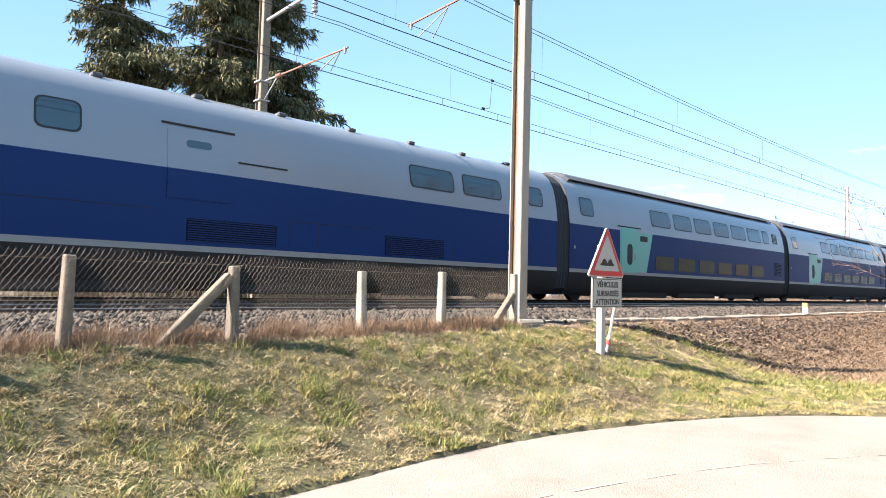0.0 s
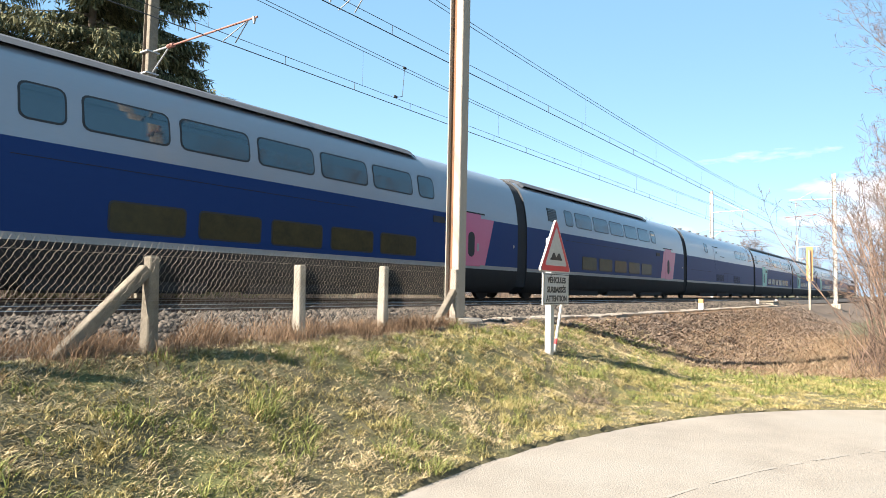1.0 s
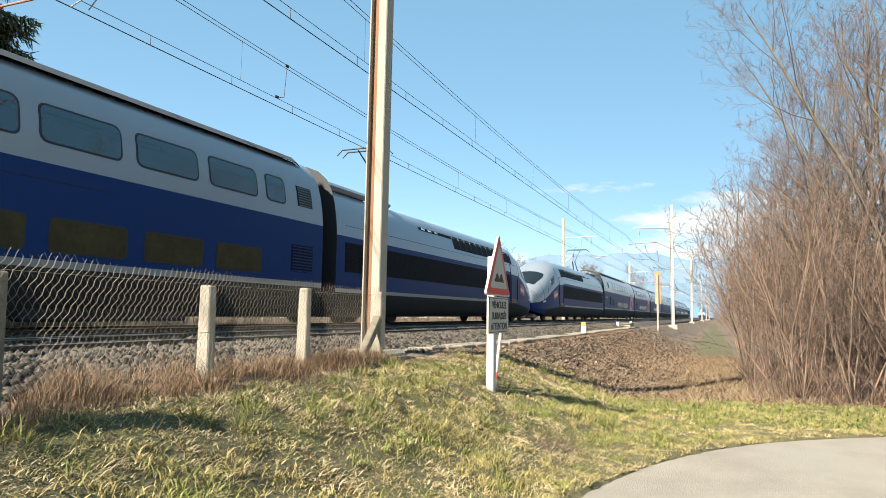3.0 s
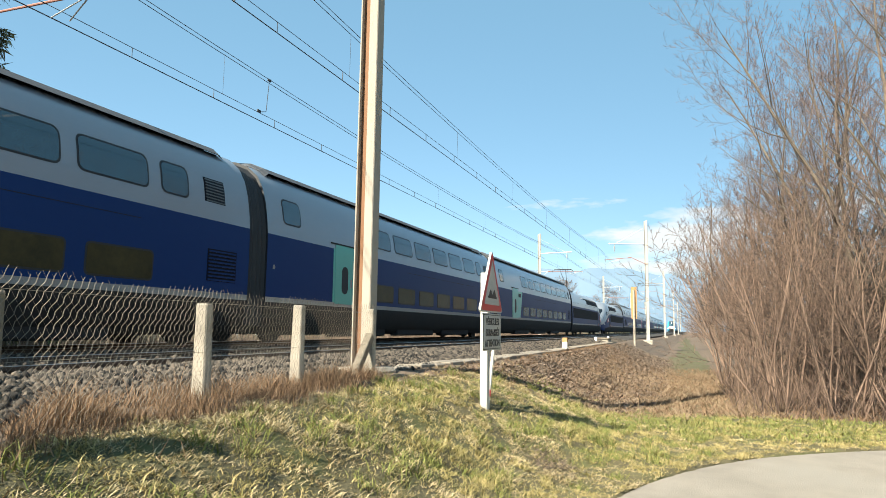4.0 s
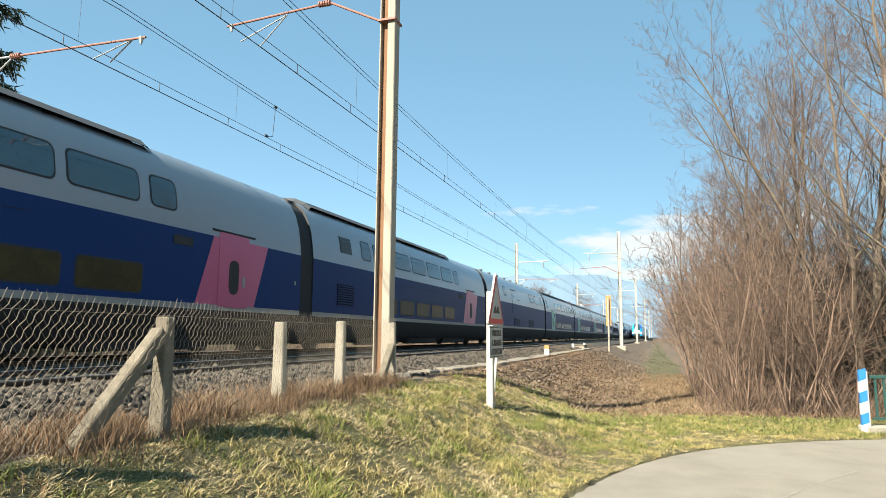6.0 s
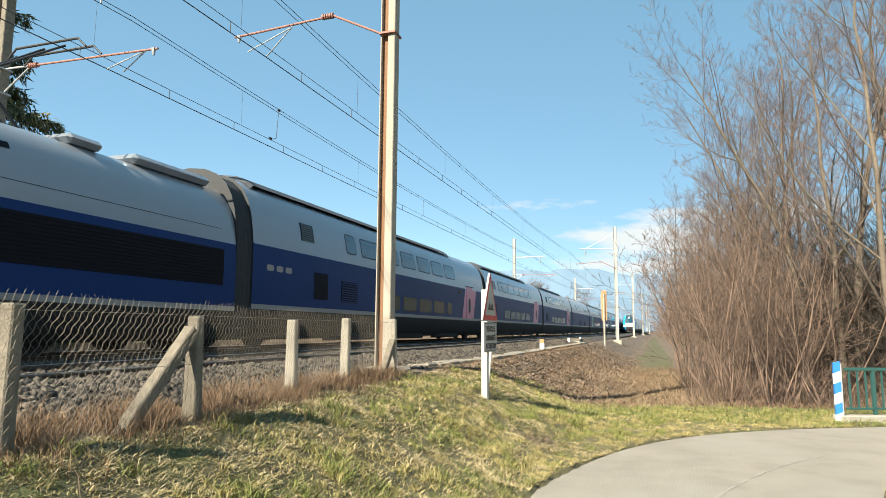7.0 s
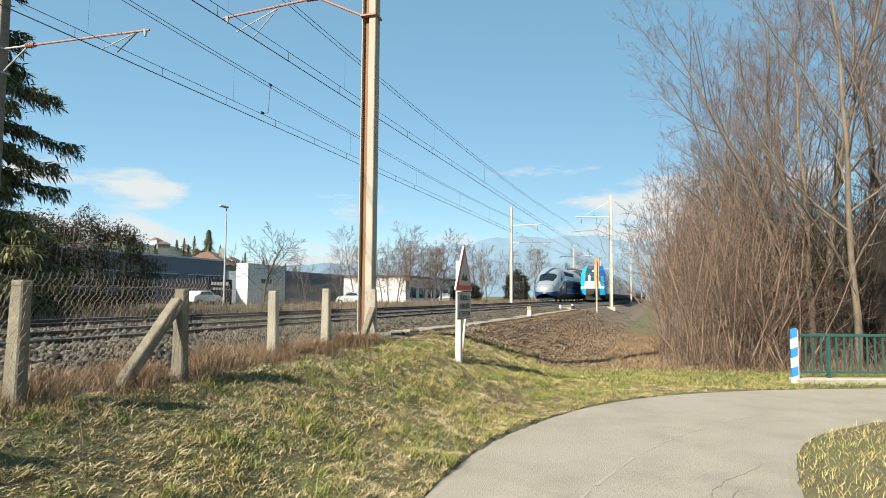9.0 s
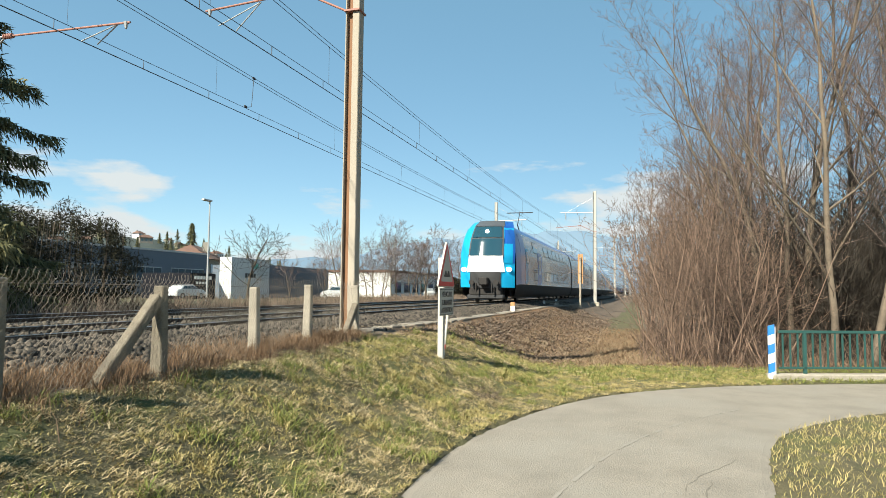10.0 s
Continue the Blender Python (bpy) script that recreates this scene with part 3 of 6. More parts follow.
def make_fence():
    f = thing("wire_fence", "chain-link fence on weathered concrete posts beside the railway", "fence")
    for k, ((x, y), top) in enumerate(zip(FENCE, POST_TOP)):
        z0 = float(ground_z(x, y)) - 0.25
        bm = bmesh.new()
        vs = box(bm, -0.065, 0.065, -0.06, 0.06, z0, top, bevel=0.012)
        for v in bm.verts:
            if v.co.z > top - 0.03:
                v.co.x *= 0.8
                v.co.y *= 0.8
            v.co.x += 0.006 * math.sin(17 * v.co.z + k)
        lean = ((-0.012, 0.0, 0.02, -0.015, 0.012, 0.02, -0.01, 0.0)[k])
        p = part("post", bm, M_CONC_DARK if k in (3, 4) else M_CONCRETE, f)
        p.matrix_basis = Matrix.Translation((x, y, 0)) @ Matrix.Rotation(lean, 4, "X") @ Matrix.Rotation(0.1, 4, "Z")
    for (x, y, z), (fx, fy, fz) in (((-7.10, 4.36, 1.32), (-7.06, 3.50, 0.45)), ((-7.44, 9.66, 1.15), (-7.38, 8.95, 0.45)), ((-7.0, 1.06, 1.32), (-6.98, 1.85, 0.45))):
        bm = bmesh.new()
        a, b = Vector((x, y, z)), Vector((fx, fy, fz))
        d = (b - a)
        turn = d.to_track_quat("Z", "X").to_matrix().to_4x4()
        box(bm, -0.055, 0.055, -0.05, 0.05, 0, d.length, bevel=0.01, m=Matrix.Translation(a) @ turn)
        part("brace", bm, M_CONC_DARK, f)
    # woven wires along the posts
    length = [0.0]
    for (ax, ay), (bx, by) in zip(FENCE, FENCE[1:]):
        length.append(length[-1] + math.hypot(bx - ax, by - ay))
    fx, fy = [p[0] for p in FENCE], [p[1] for p in FENCE]

    def at(s, z):
        return (np.interp(s, length, fx) + 0.075, np.interp(s, length, fy), z)

    rng = random.Random(4)
    segs = []
    pitch, z_lo, z_hi = 0.056, 0.52, 1.50
    rise = 1.45
    for fam in (1, -1):
        for k in range(int(length[-1] / pitch) + 24):
            s0 = (k - 12) * pitch + (pitch / 2 if fam < 0 else 0)
            top = z_hi + 0.02 * math.sin(k * 0.21) + rng.uniform(0.0, 0.03)
            n = 22
            last = None
            for j in range(n + 1):
                z = z_lo + (top - z_lo) * j / n
                s = s0 + fam * (z - z_lo) / rise
                if not 0 <= s <= length[-1] - 0.02:
                    last = None
                    continue
                x, y, zz = at(s + 0.0045 * (1 if j % 2 else -1), z)
                p = (x + 0.006 * (1 if j % 2 else -1) * fam, y, zz)
                if last:
                    segs.append((last, p, *((0.0020, 0.0020) if fam > 0 else (0.0010, 0.0010))))
                last = p
            if last and rng.random() < 0.9:
                segs.append((last, (last[0], last[1] + 0.012 * fam, last[2] + 0.022), 0.0019, 0.0016))
    for z in (0.62, 1.04, 1.44):
        for k in range(60):
            a, b = length[-1] * k / 60, length[-1] * (k + 1) / 60
            segs.append((at(a, z), at(b, z), 0.002, 0.002))
    w = arrays("wire_mesh", *tubes(segs, 3), M_WIRE, f)
    tagged(w, "crimped galvanised diamond mesh", kind="stuff")
    return f


make_fence()


def letters(text, size, material, parent, m):
    c = bpy.data.curves.new("lettering", "FONT")
    c.body, c.size, c.align_x, c.align_y, c.extrude, c.offset = text, size, "CENTER", "CENTER", 0.0015, 0.0035
    c.materials.append(material)
    o = new("lettering", c)
    me = bpy.data.meshes.new_from_object(o.evaluated_get(bpy.context.evaluated_depsgraph_get()))
    bpy.data.objects.remove(o)
    ob = new("lettering", me)
    ob.parent = parent
    ob.matrix_basis = m
    return ob


def rounded_triangle(half, height, r):
    """Corner-rounded triangle outline, apex up, base at 0."""
    pts = []
    for (cx, cz), a0, a1 in (((half - r * 1.73, r), -90, 30), ((0, height - 2 * r), 30, 150), ((-half + r * 1.73, r), 150, 270)):
        for k in range(5):
            a = radians(a0 + (a1 - a0) * k / 4)
            pts.append((cx + r * math.cos(a), cz + r * math.sin(a)))
    return pts


def plate(outline, x0, x1):
    bm = bmesh.new()
    a = [bm.verts.new((x0, y, z)) for y, z in outline]
    b = [bm.verts.new((x1, y, z)) for y, z in outline]
    bm.faces.new(a[::-1])
    bm.faces.new(b)
    for k in range(len(a)):
        bm.faces.new((a[k], a[(k + 1) % len(a)], b[(k + 1) % len(b)], b[k]))
    bmesh.ops.recalc_face_normals(bm, faces=bm.faces[:])
    return bm


def road_sign():
    s = thing("road_sign", "triangular red-edged warning sign with white text plate on a pale post", "road sign", at=(-6.03, 10.24, 0.0))
    bm = bmesh.new()
    box(bm, -0.05, 0.05, -0.085, 0.035, 0.1, 2.0, bevel=0.008)
    part("post", bm, M_SIGN, s)
    part("triangle_rim", plate([(y, z + 1.475) for y, z in rounded_triangle(0.53, 0.84, 0.035)], 0.055, 0.085), M_SIGN, s)
    part("triangle_red", plate([(y, z + 1.495) for y, z in rounded_triangle(0.50, 0.795, 0.03)], 0.086, 0.0885), M_RED, s, "red border")
    part("triangle_field", plate([(y, z + 1.575) for y, z in rounded_triangle(0.37, 0.60, 0.02)], 0.089, 0.0915), M_SIGN, s, "off-white field")
    hump = [(-0.20, 1.66), (-0.20, 1.685), (-0.165, 1.70), (-0.125, 1.76), (-0.085, 1.775), (-0.05, 1.755), (0.0, 1.70), (0.05, 1.755), (0.085, 1.775), (0.125, 1.76), (0.165, 1.70), (0.20, 1.685), (0.20, 1.66)]
    part("hump_symbol", plate(hump, 0.092, 0.094), M_BLACK, s, "black double hump symbol")
    board = [(-0.40, 0.98), (0.47, 0.98), (0.47, 1.46), (-0.40, 1.46)]
    part("text_plate", plate(board, 0.055, 0.08), M_SIGN, s, "white text plate")
    edge = [(-0.385, 0.995), (0.455, 0.995), (0.455, 1.445), (-0.385, 1.445)]
    part("plate_border", plate(edge, 0.0805, 0.0825), M_BLACK, s)
    part("plate_face", plate([(y * 0.975 + 0.0008, 1.22 + (z - 1.22) * 0.955) for y, z in edge], 0.083, 0.085), M_SIGN, s)
    for text, z in (("V\u00c9HICULES", 1.35), ("SURBAISS\u00c9S", 1.205), ("ATTENTION", 1.07)):
        letters(text, 0.125, M_BLACK, s, pose(0.087, 0.035, z, 90, 0, 90))
    bm = bmesh.new()
    rod(bm, (0.0, 0.38, 0.98), (-0.02, 0.14, 0.12), 0.024, sides=8)
    st = part("stay", bm, M_SIGN, s)
    for k, f in enumerate((0.62,)):
        bm = bmesh.new()
        a, b = Vector((0.0, 0.38, 0.98)), Vector((-0.02, 0.14, 0.12))
        rod(bm, a.lerp(b, f), a.lerp(b, f + 0.1), 0.026, sides=8)
        part("red_band", bm, M_RED, st)


road_sign()


def marker_post():
    m = thing("marker_post", "short white trackside marker post with orange top", "marker post", at=(-7.28, 23.9, 0.0))
    bm = bmesh.new()
    box(bm, -0.08, 0.08, -0.05, 0.05, 0.15, 0.86, bevel=0.01)
    part("body", bm, M_WHITE, m)
    bm = bmesh.new()
    box(bm, -0.082, 0.082, -0.052, 0.052, 0.86, 1.0, bevel=0.01)
    part("cap", bm, M_ORANGE, m, "faded orange cap")


marker_post()


def cable_trough():
    """Concrete trough covers along the foot of the ballast."""
    t = thing("cable_trough", "row of weathered concrete trough covers along the ballast", "cable trough")
    tagged(t, kind="structure")
    rng = random.Random(3)
    me = None
    for k in range(46):
        y = 11.3 + 0.62 * k
        x = float(np.interp(y, [11.0, 12.5, 17.0, 24.0, 40.0], [-7.80, -7.66, -7.46, -7.40, -7.25]))
        if me is None:
            bm = bmesh.new()
            box(bm, -0.22, 0.22, -0.30, 0.30, -0.10, 0.0, bevel=0.012)
            c = part("cover", bm, mat("mossy_trough_concrete", (0.27, 0.235, 0.19), (0.15, 0.128, 0.10), rough=0.95, scale=4, fine=40, bump=0.5, contrast=0.6), t)
            me = c.data
        else:
            c = new("cover", me)
            c.parent = t
        c.matrix_basis = pose(x, y, float(ground_z(x, y)) + 0.05 + rng.uniform(-0.01, 0.015), rng.uniform(-2, 2), rng.uniform(-2, 2), rng.uniform(-4, 4) - 2)


cable_trough()


def trackside_box():
    b = thing("trackside_box", "low grey trackside junction box with cable ducts", "junction box", at=(-7.75, 39.5, 0.5))
    bm = bmesh.new()
    box(bm, -0.35, 0.35, -0.9, 0.9, 0.0, 0.28, bevel=0.04)
    part("housing", bm, M_CONCRETE, b)
    bm = bmesh.new()
    box(bm, -0.37, 0.37, -0.95, 0.95, 0.28, 0.34, bevel=0.02)
    part("lid", bm, M_CONC_DARK, b)
    for x, y in ((-0.1, -2.6), (0.1, 1.6)):
        bm = bmesh.new()
        rod(bm, (x, y, -0.1), (x, y, 0.42), 0.07)
        part("stub_post", bm, M_WHITE, b)
    bm = bmesh.new()
    rod(bm, (0.3, -0.5, 0.05), (1.3, -3.2, -0.2), 0.06)
    part("duct", bm, M_CONC_DARK, b)


trackside_box()


def signal_board():
    p = thing("trackside_board", "rusty brown narrow board on a pale lineside post", "lineside post", at=(-6.35, 44.0, 0.4))
    bm = bmesh.new()
    rod(bm, (0, 0, -0.3), (0, 0, 3.4), 0.07)
    part("post", bm, M_CONCRETE, p)
    bm = bmesh.new()
    box(bm, -0.17, 0.17, 0.06, 0.12, 1.6, 3.6, bevel=0.01)
    part("board", bm, M_ORANGE, p, "faded orange-brown board")


signal_board()


def bridge_railing():
    r = thing("bridge_railing", "dark green steel bridge railing on a concrete kerb", "railing", at=(0.12, 14.45, -0.40))
    turn = Matrix.Rotation(radians(20), 4, "Z")
    r.matrix_world = r.matrix_world @ turn
    L = 9.0
    bm = bmesh.new()
    box(bm, -0.15, L, -0.16, 0.16, -0.2, 0.14, bevel=0.02)
    part("kerb", bm, M_CONCRETE, r, "weathered concrete kerb")
    for z, h in ((1.02, 0.03), (0.26, 0.02)):
        bm = bmesh.new()
        box(bm, 0.05, L, -0.03, 0.03, z - h, z + h, bevel=0.006)
        part("rail", bm, M_RAILGREEN, r)
    me = None
    k = 0
    x = 0.14
    while x < L:
        if me is None:
            bm = bmesh.new()
            box(bm, -0.016, 0.016, -0.012, 0.012, 0.26, 1.0)
            b = part("baluster", bm, M_RAILGREEN, r)
            me = b.data
        else:
            b = new("baluster", me)
            b.parent = r
        b.matrix_basis = pose(x, 0, 0)
        x += 0.165
    for k in range(5):
        bm = bmesh.new()
        box(bm, -0.03, 0.03, -0.03, 0.03, 0.05, 1.0)
        part("stanchion", bm, M_RAILGREEN, r).matrix_basis = pose(0.62 + 2.0 * k, 0, 0)


bridge_railing()


def banded_post():
    p = thing("marker_post", "blue and white banded delineator post beside the railing", "marker post", at=(0.0, 14.33, -0.42))
    n = 6
    for k in range(n):
        bm = bmesh.new()
        z0, z1 = 1.18 * k / n, 1.18 * (k + 1) / n
        vs = box(bm, -0.06, 0.06, -0.04, 0.04, z0, z1)
        for v in bm.verts:
            if 0.01 < v.co.z < 1.17:
                v.co.z += 0.45 * v.co.x
            elif v.co.z > 1.17:
                v.co.z += 0.3 * v.co.x
        part("band", bm, M_BANDBLUE if k % 2 == (n - 1) % 2 else M_WHITE, p, "blue band" if k % 2 else "white band")
    bm = bmesh.new()
    box(bm, 0.06, 0.085, -0.03, 0.03, 0, 1.15)
    part("backing", bm, M_STEEL, p)


banded_post()


# ---- the trains ----
SECTION = [(1.12, 0.22), (1.37, 0.42), (1.446, 0.95), (1.45, 1.06), (1.45, 2.05), (1.442, 2.50), (1.41, 2.80), (1.345, 3.20), (1.24, 3.55), (1.07, 3.85), (0.80, 4.08), (0.45, 4.22), (0.0, 4.27)]
SZ, SX = [p[1] for p in SECTION], [p[0] for p in SECTION]


def half_width(z):
    return float(np.interp(z, SZ, SX))


def shape_plain(y):
    return 1.0, 0.22, 4.27


def skin(y, z, shape=shape_plain):
    """Half width of the body at place y along it and design height z, and the true height there."""
    w, lo, hi = shape(y)
    k = (z - 0.22) / 4.05
    return half_width(z) * w, lo + k * (hi - lo)


def colour_line(y, z):
    """Design heights on the power car, drawn down towards the nose with the blue area's edge."""
    edge = float(np.interp(y, [16.2, 18.0, 20.2, 21.26], [2.63, 2.48, 1.93, 1.90]))
    if z <= 1.06:
        return z
    return 1.06 + (z - 1.06) * (edge - 1.06) / 1.44 if z <= 2.5 else edge + (z - 2.5) * (4.27 - edge) / 1.77


def body_strip(name, stations, zs, material, parent, shape=shape_plain, warp=None, label=""):
    """A band of the body's skin between design heights, on both sides (and over the roof where it reaches the top)."""
    bm = bmesh.new()
    closed = abs(zs[-1] - 4.27) < 1e-6
    rings = []
    for y in stations:
        right = [skin(y, warp(y, z) if warp else z, shape) for z in zs]
        pts = [(x, y, z) for x, z in right]
        mirror = [(-x, y, z) for x, z in reversed(right)]
        rings.append((pts, mirror[1:] if closed else mirror))
    if closed:
        grid = [[bm.verts.new(p) for p in a + b] for a, b in rings]
        groups = [grid]
    else:
        groups = [[[bm.verts.new(p) for p in r[side]] for r in rings] for side in (0, 1)]
    for grid in groups:
        for a, b in zip(grid, grid[1:]):
            for k in range(len(a) - 1):
                bm.faces.new((a[k], a[k + 1], b[k + 1], b[k]))
    bmesh.ops.recalc_face_normals(bm, faces=bm.faces[:])
    return part(name, bm, material, parent, label, smooth=True)


def panel(name, y0, y1, z0, z1, material, parent, side=1, off=0.008, radius=0.0, slant=0.0, slant2=None, shape=shape_plain, label="", depth=0.02):
    """A rounded panel that follows the body's side: window, door leaf, painted patch or grille."""
    slant2 = slant if slant2 is None else slant2
    bm = bmesh.new()
    r = min(radius, (z1 - z0) / 2.01, (y1 - y0) / 2.01)
    levels = list(np.linspace(z0 + r, z1 - r, max(2, int((z1 - z0) / 0.2) + 2)))
    if r > 0:
        levels = [z0 + r - r * math.cos(radians(a)) for a in (0, 30, 60)] + levels + [z1 - r + r * math.sin(radians(a)) for a in (30, 60, 90)]
    rows = []
    for z in levels:
        d = max(z0 + r - z, z - (z1 - r), 0.0)
        inset = r - math.sqrt(max(r * r - d * d, 0.0))
        ya, yb = y0 + inset + slant * (z - z0), y1 - inset + slant2 * (z - z0)
        cut = 1 if shape is shape_plain else max(1, int((yb - ya) / 0.25))
        ring = []
        for k in range(cut + 1):
            y = ya + (yb - ya) * k / cut
            x, zz = skin(y, z, shape)
            ring.append((side * (x + off), side * (x + off - depth), y, zz))
        rows.append(ring)
    n = max(len(ring) for ring in rows)
    grid = [[bm.verts.new((a, y, z)) for a, b, y, z in (ring[min(k, len(ring) - 1)] for k in range(n))] for ring in rows]
    rim = [rows[0][k] for k in range(len(rows[0]))] + [ring[-1] for ring in rows[1:]] + rows[-1][-2::-1] + [ring[0] for ring in rows[-2:0:-1]]
    front = grid[0][:len(rows[0])] + [g[-1] for g in grid[1:]] + grid[-1][:len(rows[-1])][-2::-1] + [g[0] for g in grid[-2:0:-1]]
    for p, q in zip(grid, grid[1:]):
        for k in range(n - 1):
            vs = []
            for v in (p[k], p[k + 1], q[k + 1], q[k]):
                if all((v.co - u.co).length > 1e-7 for u in vs):
                    vs.append(v)
            if len(vs) > 2:
                bm.faces.new(vs)
    back = [bm.verts.new((b, y, z)) for a, b, y, z in rim]
    for k in range(len(rim)):
        j = (k + 1) % len(rim)
        if (front[k].co - front[j].co).length > 1e-7:
            bm.faces.new((front[k], back[k], back[j], front[j]))
    bmesh.ops.remove_doubles(bm, verts=bm.verts[:], dist=1e-6)
    bmesh.ops.recalc_face_normals(bm, faces=bm.faces[:])
    return part(name, bm, material, parent, label)


def grille(name, y0, y1, z0, z1, parent, side, rows, back=None, slat=None, shape=shape_plain):
    g = panel(name, y0, y1, z0, z1, back or M_GRILLE, parent, side, off=0.004, shape=shape)
    step = (z1 - z0) / rows
    for k in range(rows):
        panel("slat", y0 + 0.03, y1 - 0.03, z0 + step * (k + 0.15), z0 + step * (k + 0.6), slat or M_BLUE, g, side, off=0.018, shape=shape)
    return g


def bogie(parent, y):
    bm = bmesh.new()
    for s in (-1, 1):
        box(bm, s * 1.0 - 0.07, s * 1.0 + 0.07, y - 1.75, y + 1.75, 0.42, 0.62, bevel=0.03)
        box(bm, s * 1.0 - 0.12, s * 1.0 + 0.12, y - 0.35, y + 0.35, 0.40, 0.90, bevel=0.04)
        for dy in (-1.5, 1.5):
            box(bm, s * 1.02 - 0.13, s * 1.02 + 0.13, y + dy - 0.2, y + dy + 0.2, 0.30, 0.66, bevel=0.05)
            rod(bm, (s * 1.12, y + dy * 0.75, 0.5), (s * 1.12, y + dy * 0.45, 0.78), 0.05, sides=8)
    box(bm, -1.0, 1.0, y - 0.3, y + 0.3, 0.45, 0.75, bevel=0.03)
    b = part("bogie", bm, M_SKIRT, parent)
    for dy in (-1.5, 1.5):
        bm = bmesh.new()
        for s in (-1, 1):
            rod(bm, (s * 0.66, y + dy, 0.46), (s * 0.80, y + dy, 0.46), 0.46, sides=20)
        rod(bm, (-0.8, y + dy, 0.46), (0.8, y + dy, 0.46), 0.09, sides=8)
        part("wheelset", bm, M_RUBBER, b)


def wall_shell(car, stations, shape=shape_plain):
    body_strip("skirt", stations, [0.22, 0.42, 0.945], M_SKIRT, car, shape)
    body_strip("stripe", stations, [0.945, 1.06], M_STRIPE, car, shape, label="pale grey stripe along the sill")
    body_strip("lower_side", stations, [1.06, 1.4, 1.8, 2.2, 2.50], M_BLUE, car, shape, label="deep blue painted side")
    body_strip("upper_side", stations, [2.50, 2.65, 2.80, 3.0, 3.20, 3.38, 3.55, 3.70, 3.85, 3.98, 4.08, 4.22, 4.27], M_SILVER, car, shape, label="silver-grey painted upper side and roof")


def end_wall(car, y, scale=1.0):
    bm = bmesh.new()
    pts = [(half_width(z) * scale, y, z) for z in SZ] + [(-half_width(z) * scale, y, z) for z in SZ[-2::-1]]
    bm.faces.new([bm.verts.new(p) for p in pts])
    part("end_wall", bm, M_RUBBER, car)


def coach_base(length, label):
    """A double-deck carriage: y runs from its rear gap (0) to its front gap (length)."""
    car = thing("train_carriage", label, "train carriage", "carriages of the double-deck express train")
    a, b = 0.32, length - 0.32
    wall_shell(car, [a, length * 0.25, length * 0.5, length * 0.75, b])
    end_wall(car, a)
    end_wall(car, b)
    bm = bmesh.new()
    n = 9
    rings = []
    for k in range(n):
        y = -0.32 + 0.64 * k / (n - 1)
        w = 0.93 if k % 2 else 0.965
        rings.append([bm.verts.new((half_width(z) * w, y, z * 0.985)) for z in SZ] + [bm.verts.new((-half_width(z) * w, y, z * 0.985)) for z in SZ[-2::-1]])
    for p, q in zip(rings, rings[1:]):
        for k in range(len(p) - 1):
            bm.faces.new((p[k], p[k + 1], q[k + 1], q[k]))
    part("gangway_bellows", bm, M_RUBBER, car, "black rubber gangway bellows")
    bogie(car, 0.0)
    for s in (1, -1):
        for y in (length * 0.28, length * 0.5, length * 0.72):
            bm = bmesh.new()
            box(bm, min(s, s * 1.28), max(s, s * 1.28), y - 1.6, y + 1.6, 0.14, 0.40, bevel=0.04)
            part("underframe_box", bm, M_SKIRT, car)
    return car


def roof_cover(car, y0, y1):
    body_strip_y = [y0, y0 + 0.15, (y0 + y1) / 2, y1 - 0.15, y1]
    bm = bmesh.new()
    rings = []
    for k, y in enumerate(body_strip_y):
        lift = 0.0 if k in (0, 4) else 0.10
        zs = [3.93, 4.08, 4.17, 4.22, 4.27]
        pts = [(half_width(z) + 0.02, y, z + lift) for z in zs]
        rings.append([bm.verts.new(p) for p in pts + [(-p[0], p[1], p[2]) for p in pts[-2::-1]]])
    for p, q in zip(rings, rings[1:]):
        for k in range(len(p) - 1):
            bm.faces.new((p[k], p[k + 1], q[k + 1], q[k]))
    bmesh.ops.recalc_face_normals(bm, faces=bm.faces[:])
    part("roof_cover", bm, M_ROOF, car, "dark grey raised roof cover", smooth=False)


def framed_window(car, y0, y1, z0, z1, side, pane, radius=0.11):
    f = panel("window", y0 - 0.035, y1 + 0.035, z0 - 0.035, z1 + 0.035, M_RUBBER, car, side, off=0.004, radius=radius + 0.02)
    panel("pane", y0, y1, z0, z1, pane, f, side, off=0.009, radius=radius)


def side_door(car, y, side, colour, lean0, lean1, width0, width1):
    panel("door_surround", y - width0, y + width1, 1.06, 2.50, colour, car, side, off=0.004, slant=lean0, slant2=lean1, label="coloured slanted panel round the door")
    d = panel("door", y - 0.52, y + 0.52, 1.02, 2.62, colour, car, side, off=0.012, radius=0.06)
    framed = panel("door_window", y - 0.17, y + 0.17, 1.30, 2.05, M_RUBBER, d, side, off=0.017, radius=0.15)
    panel("handle", y + 0.30, y + 0.40, 1.48, 1.72, M_STRIPE, d, side, off=0.02, radius=0.03)
    panel("rain_rail", y - 0.75, y + 0.75, 2.62, 2.66, M_SKIRT, car, side, off=0.02)
    return framed


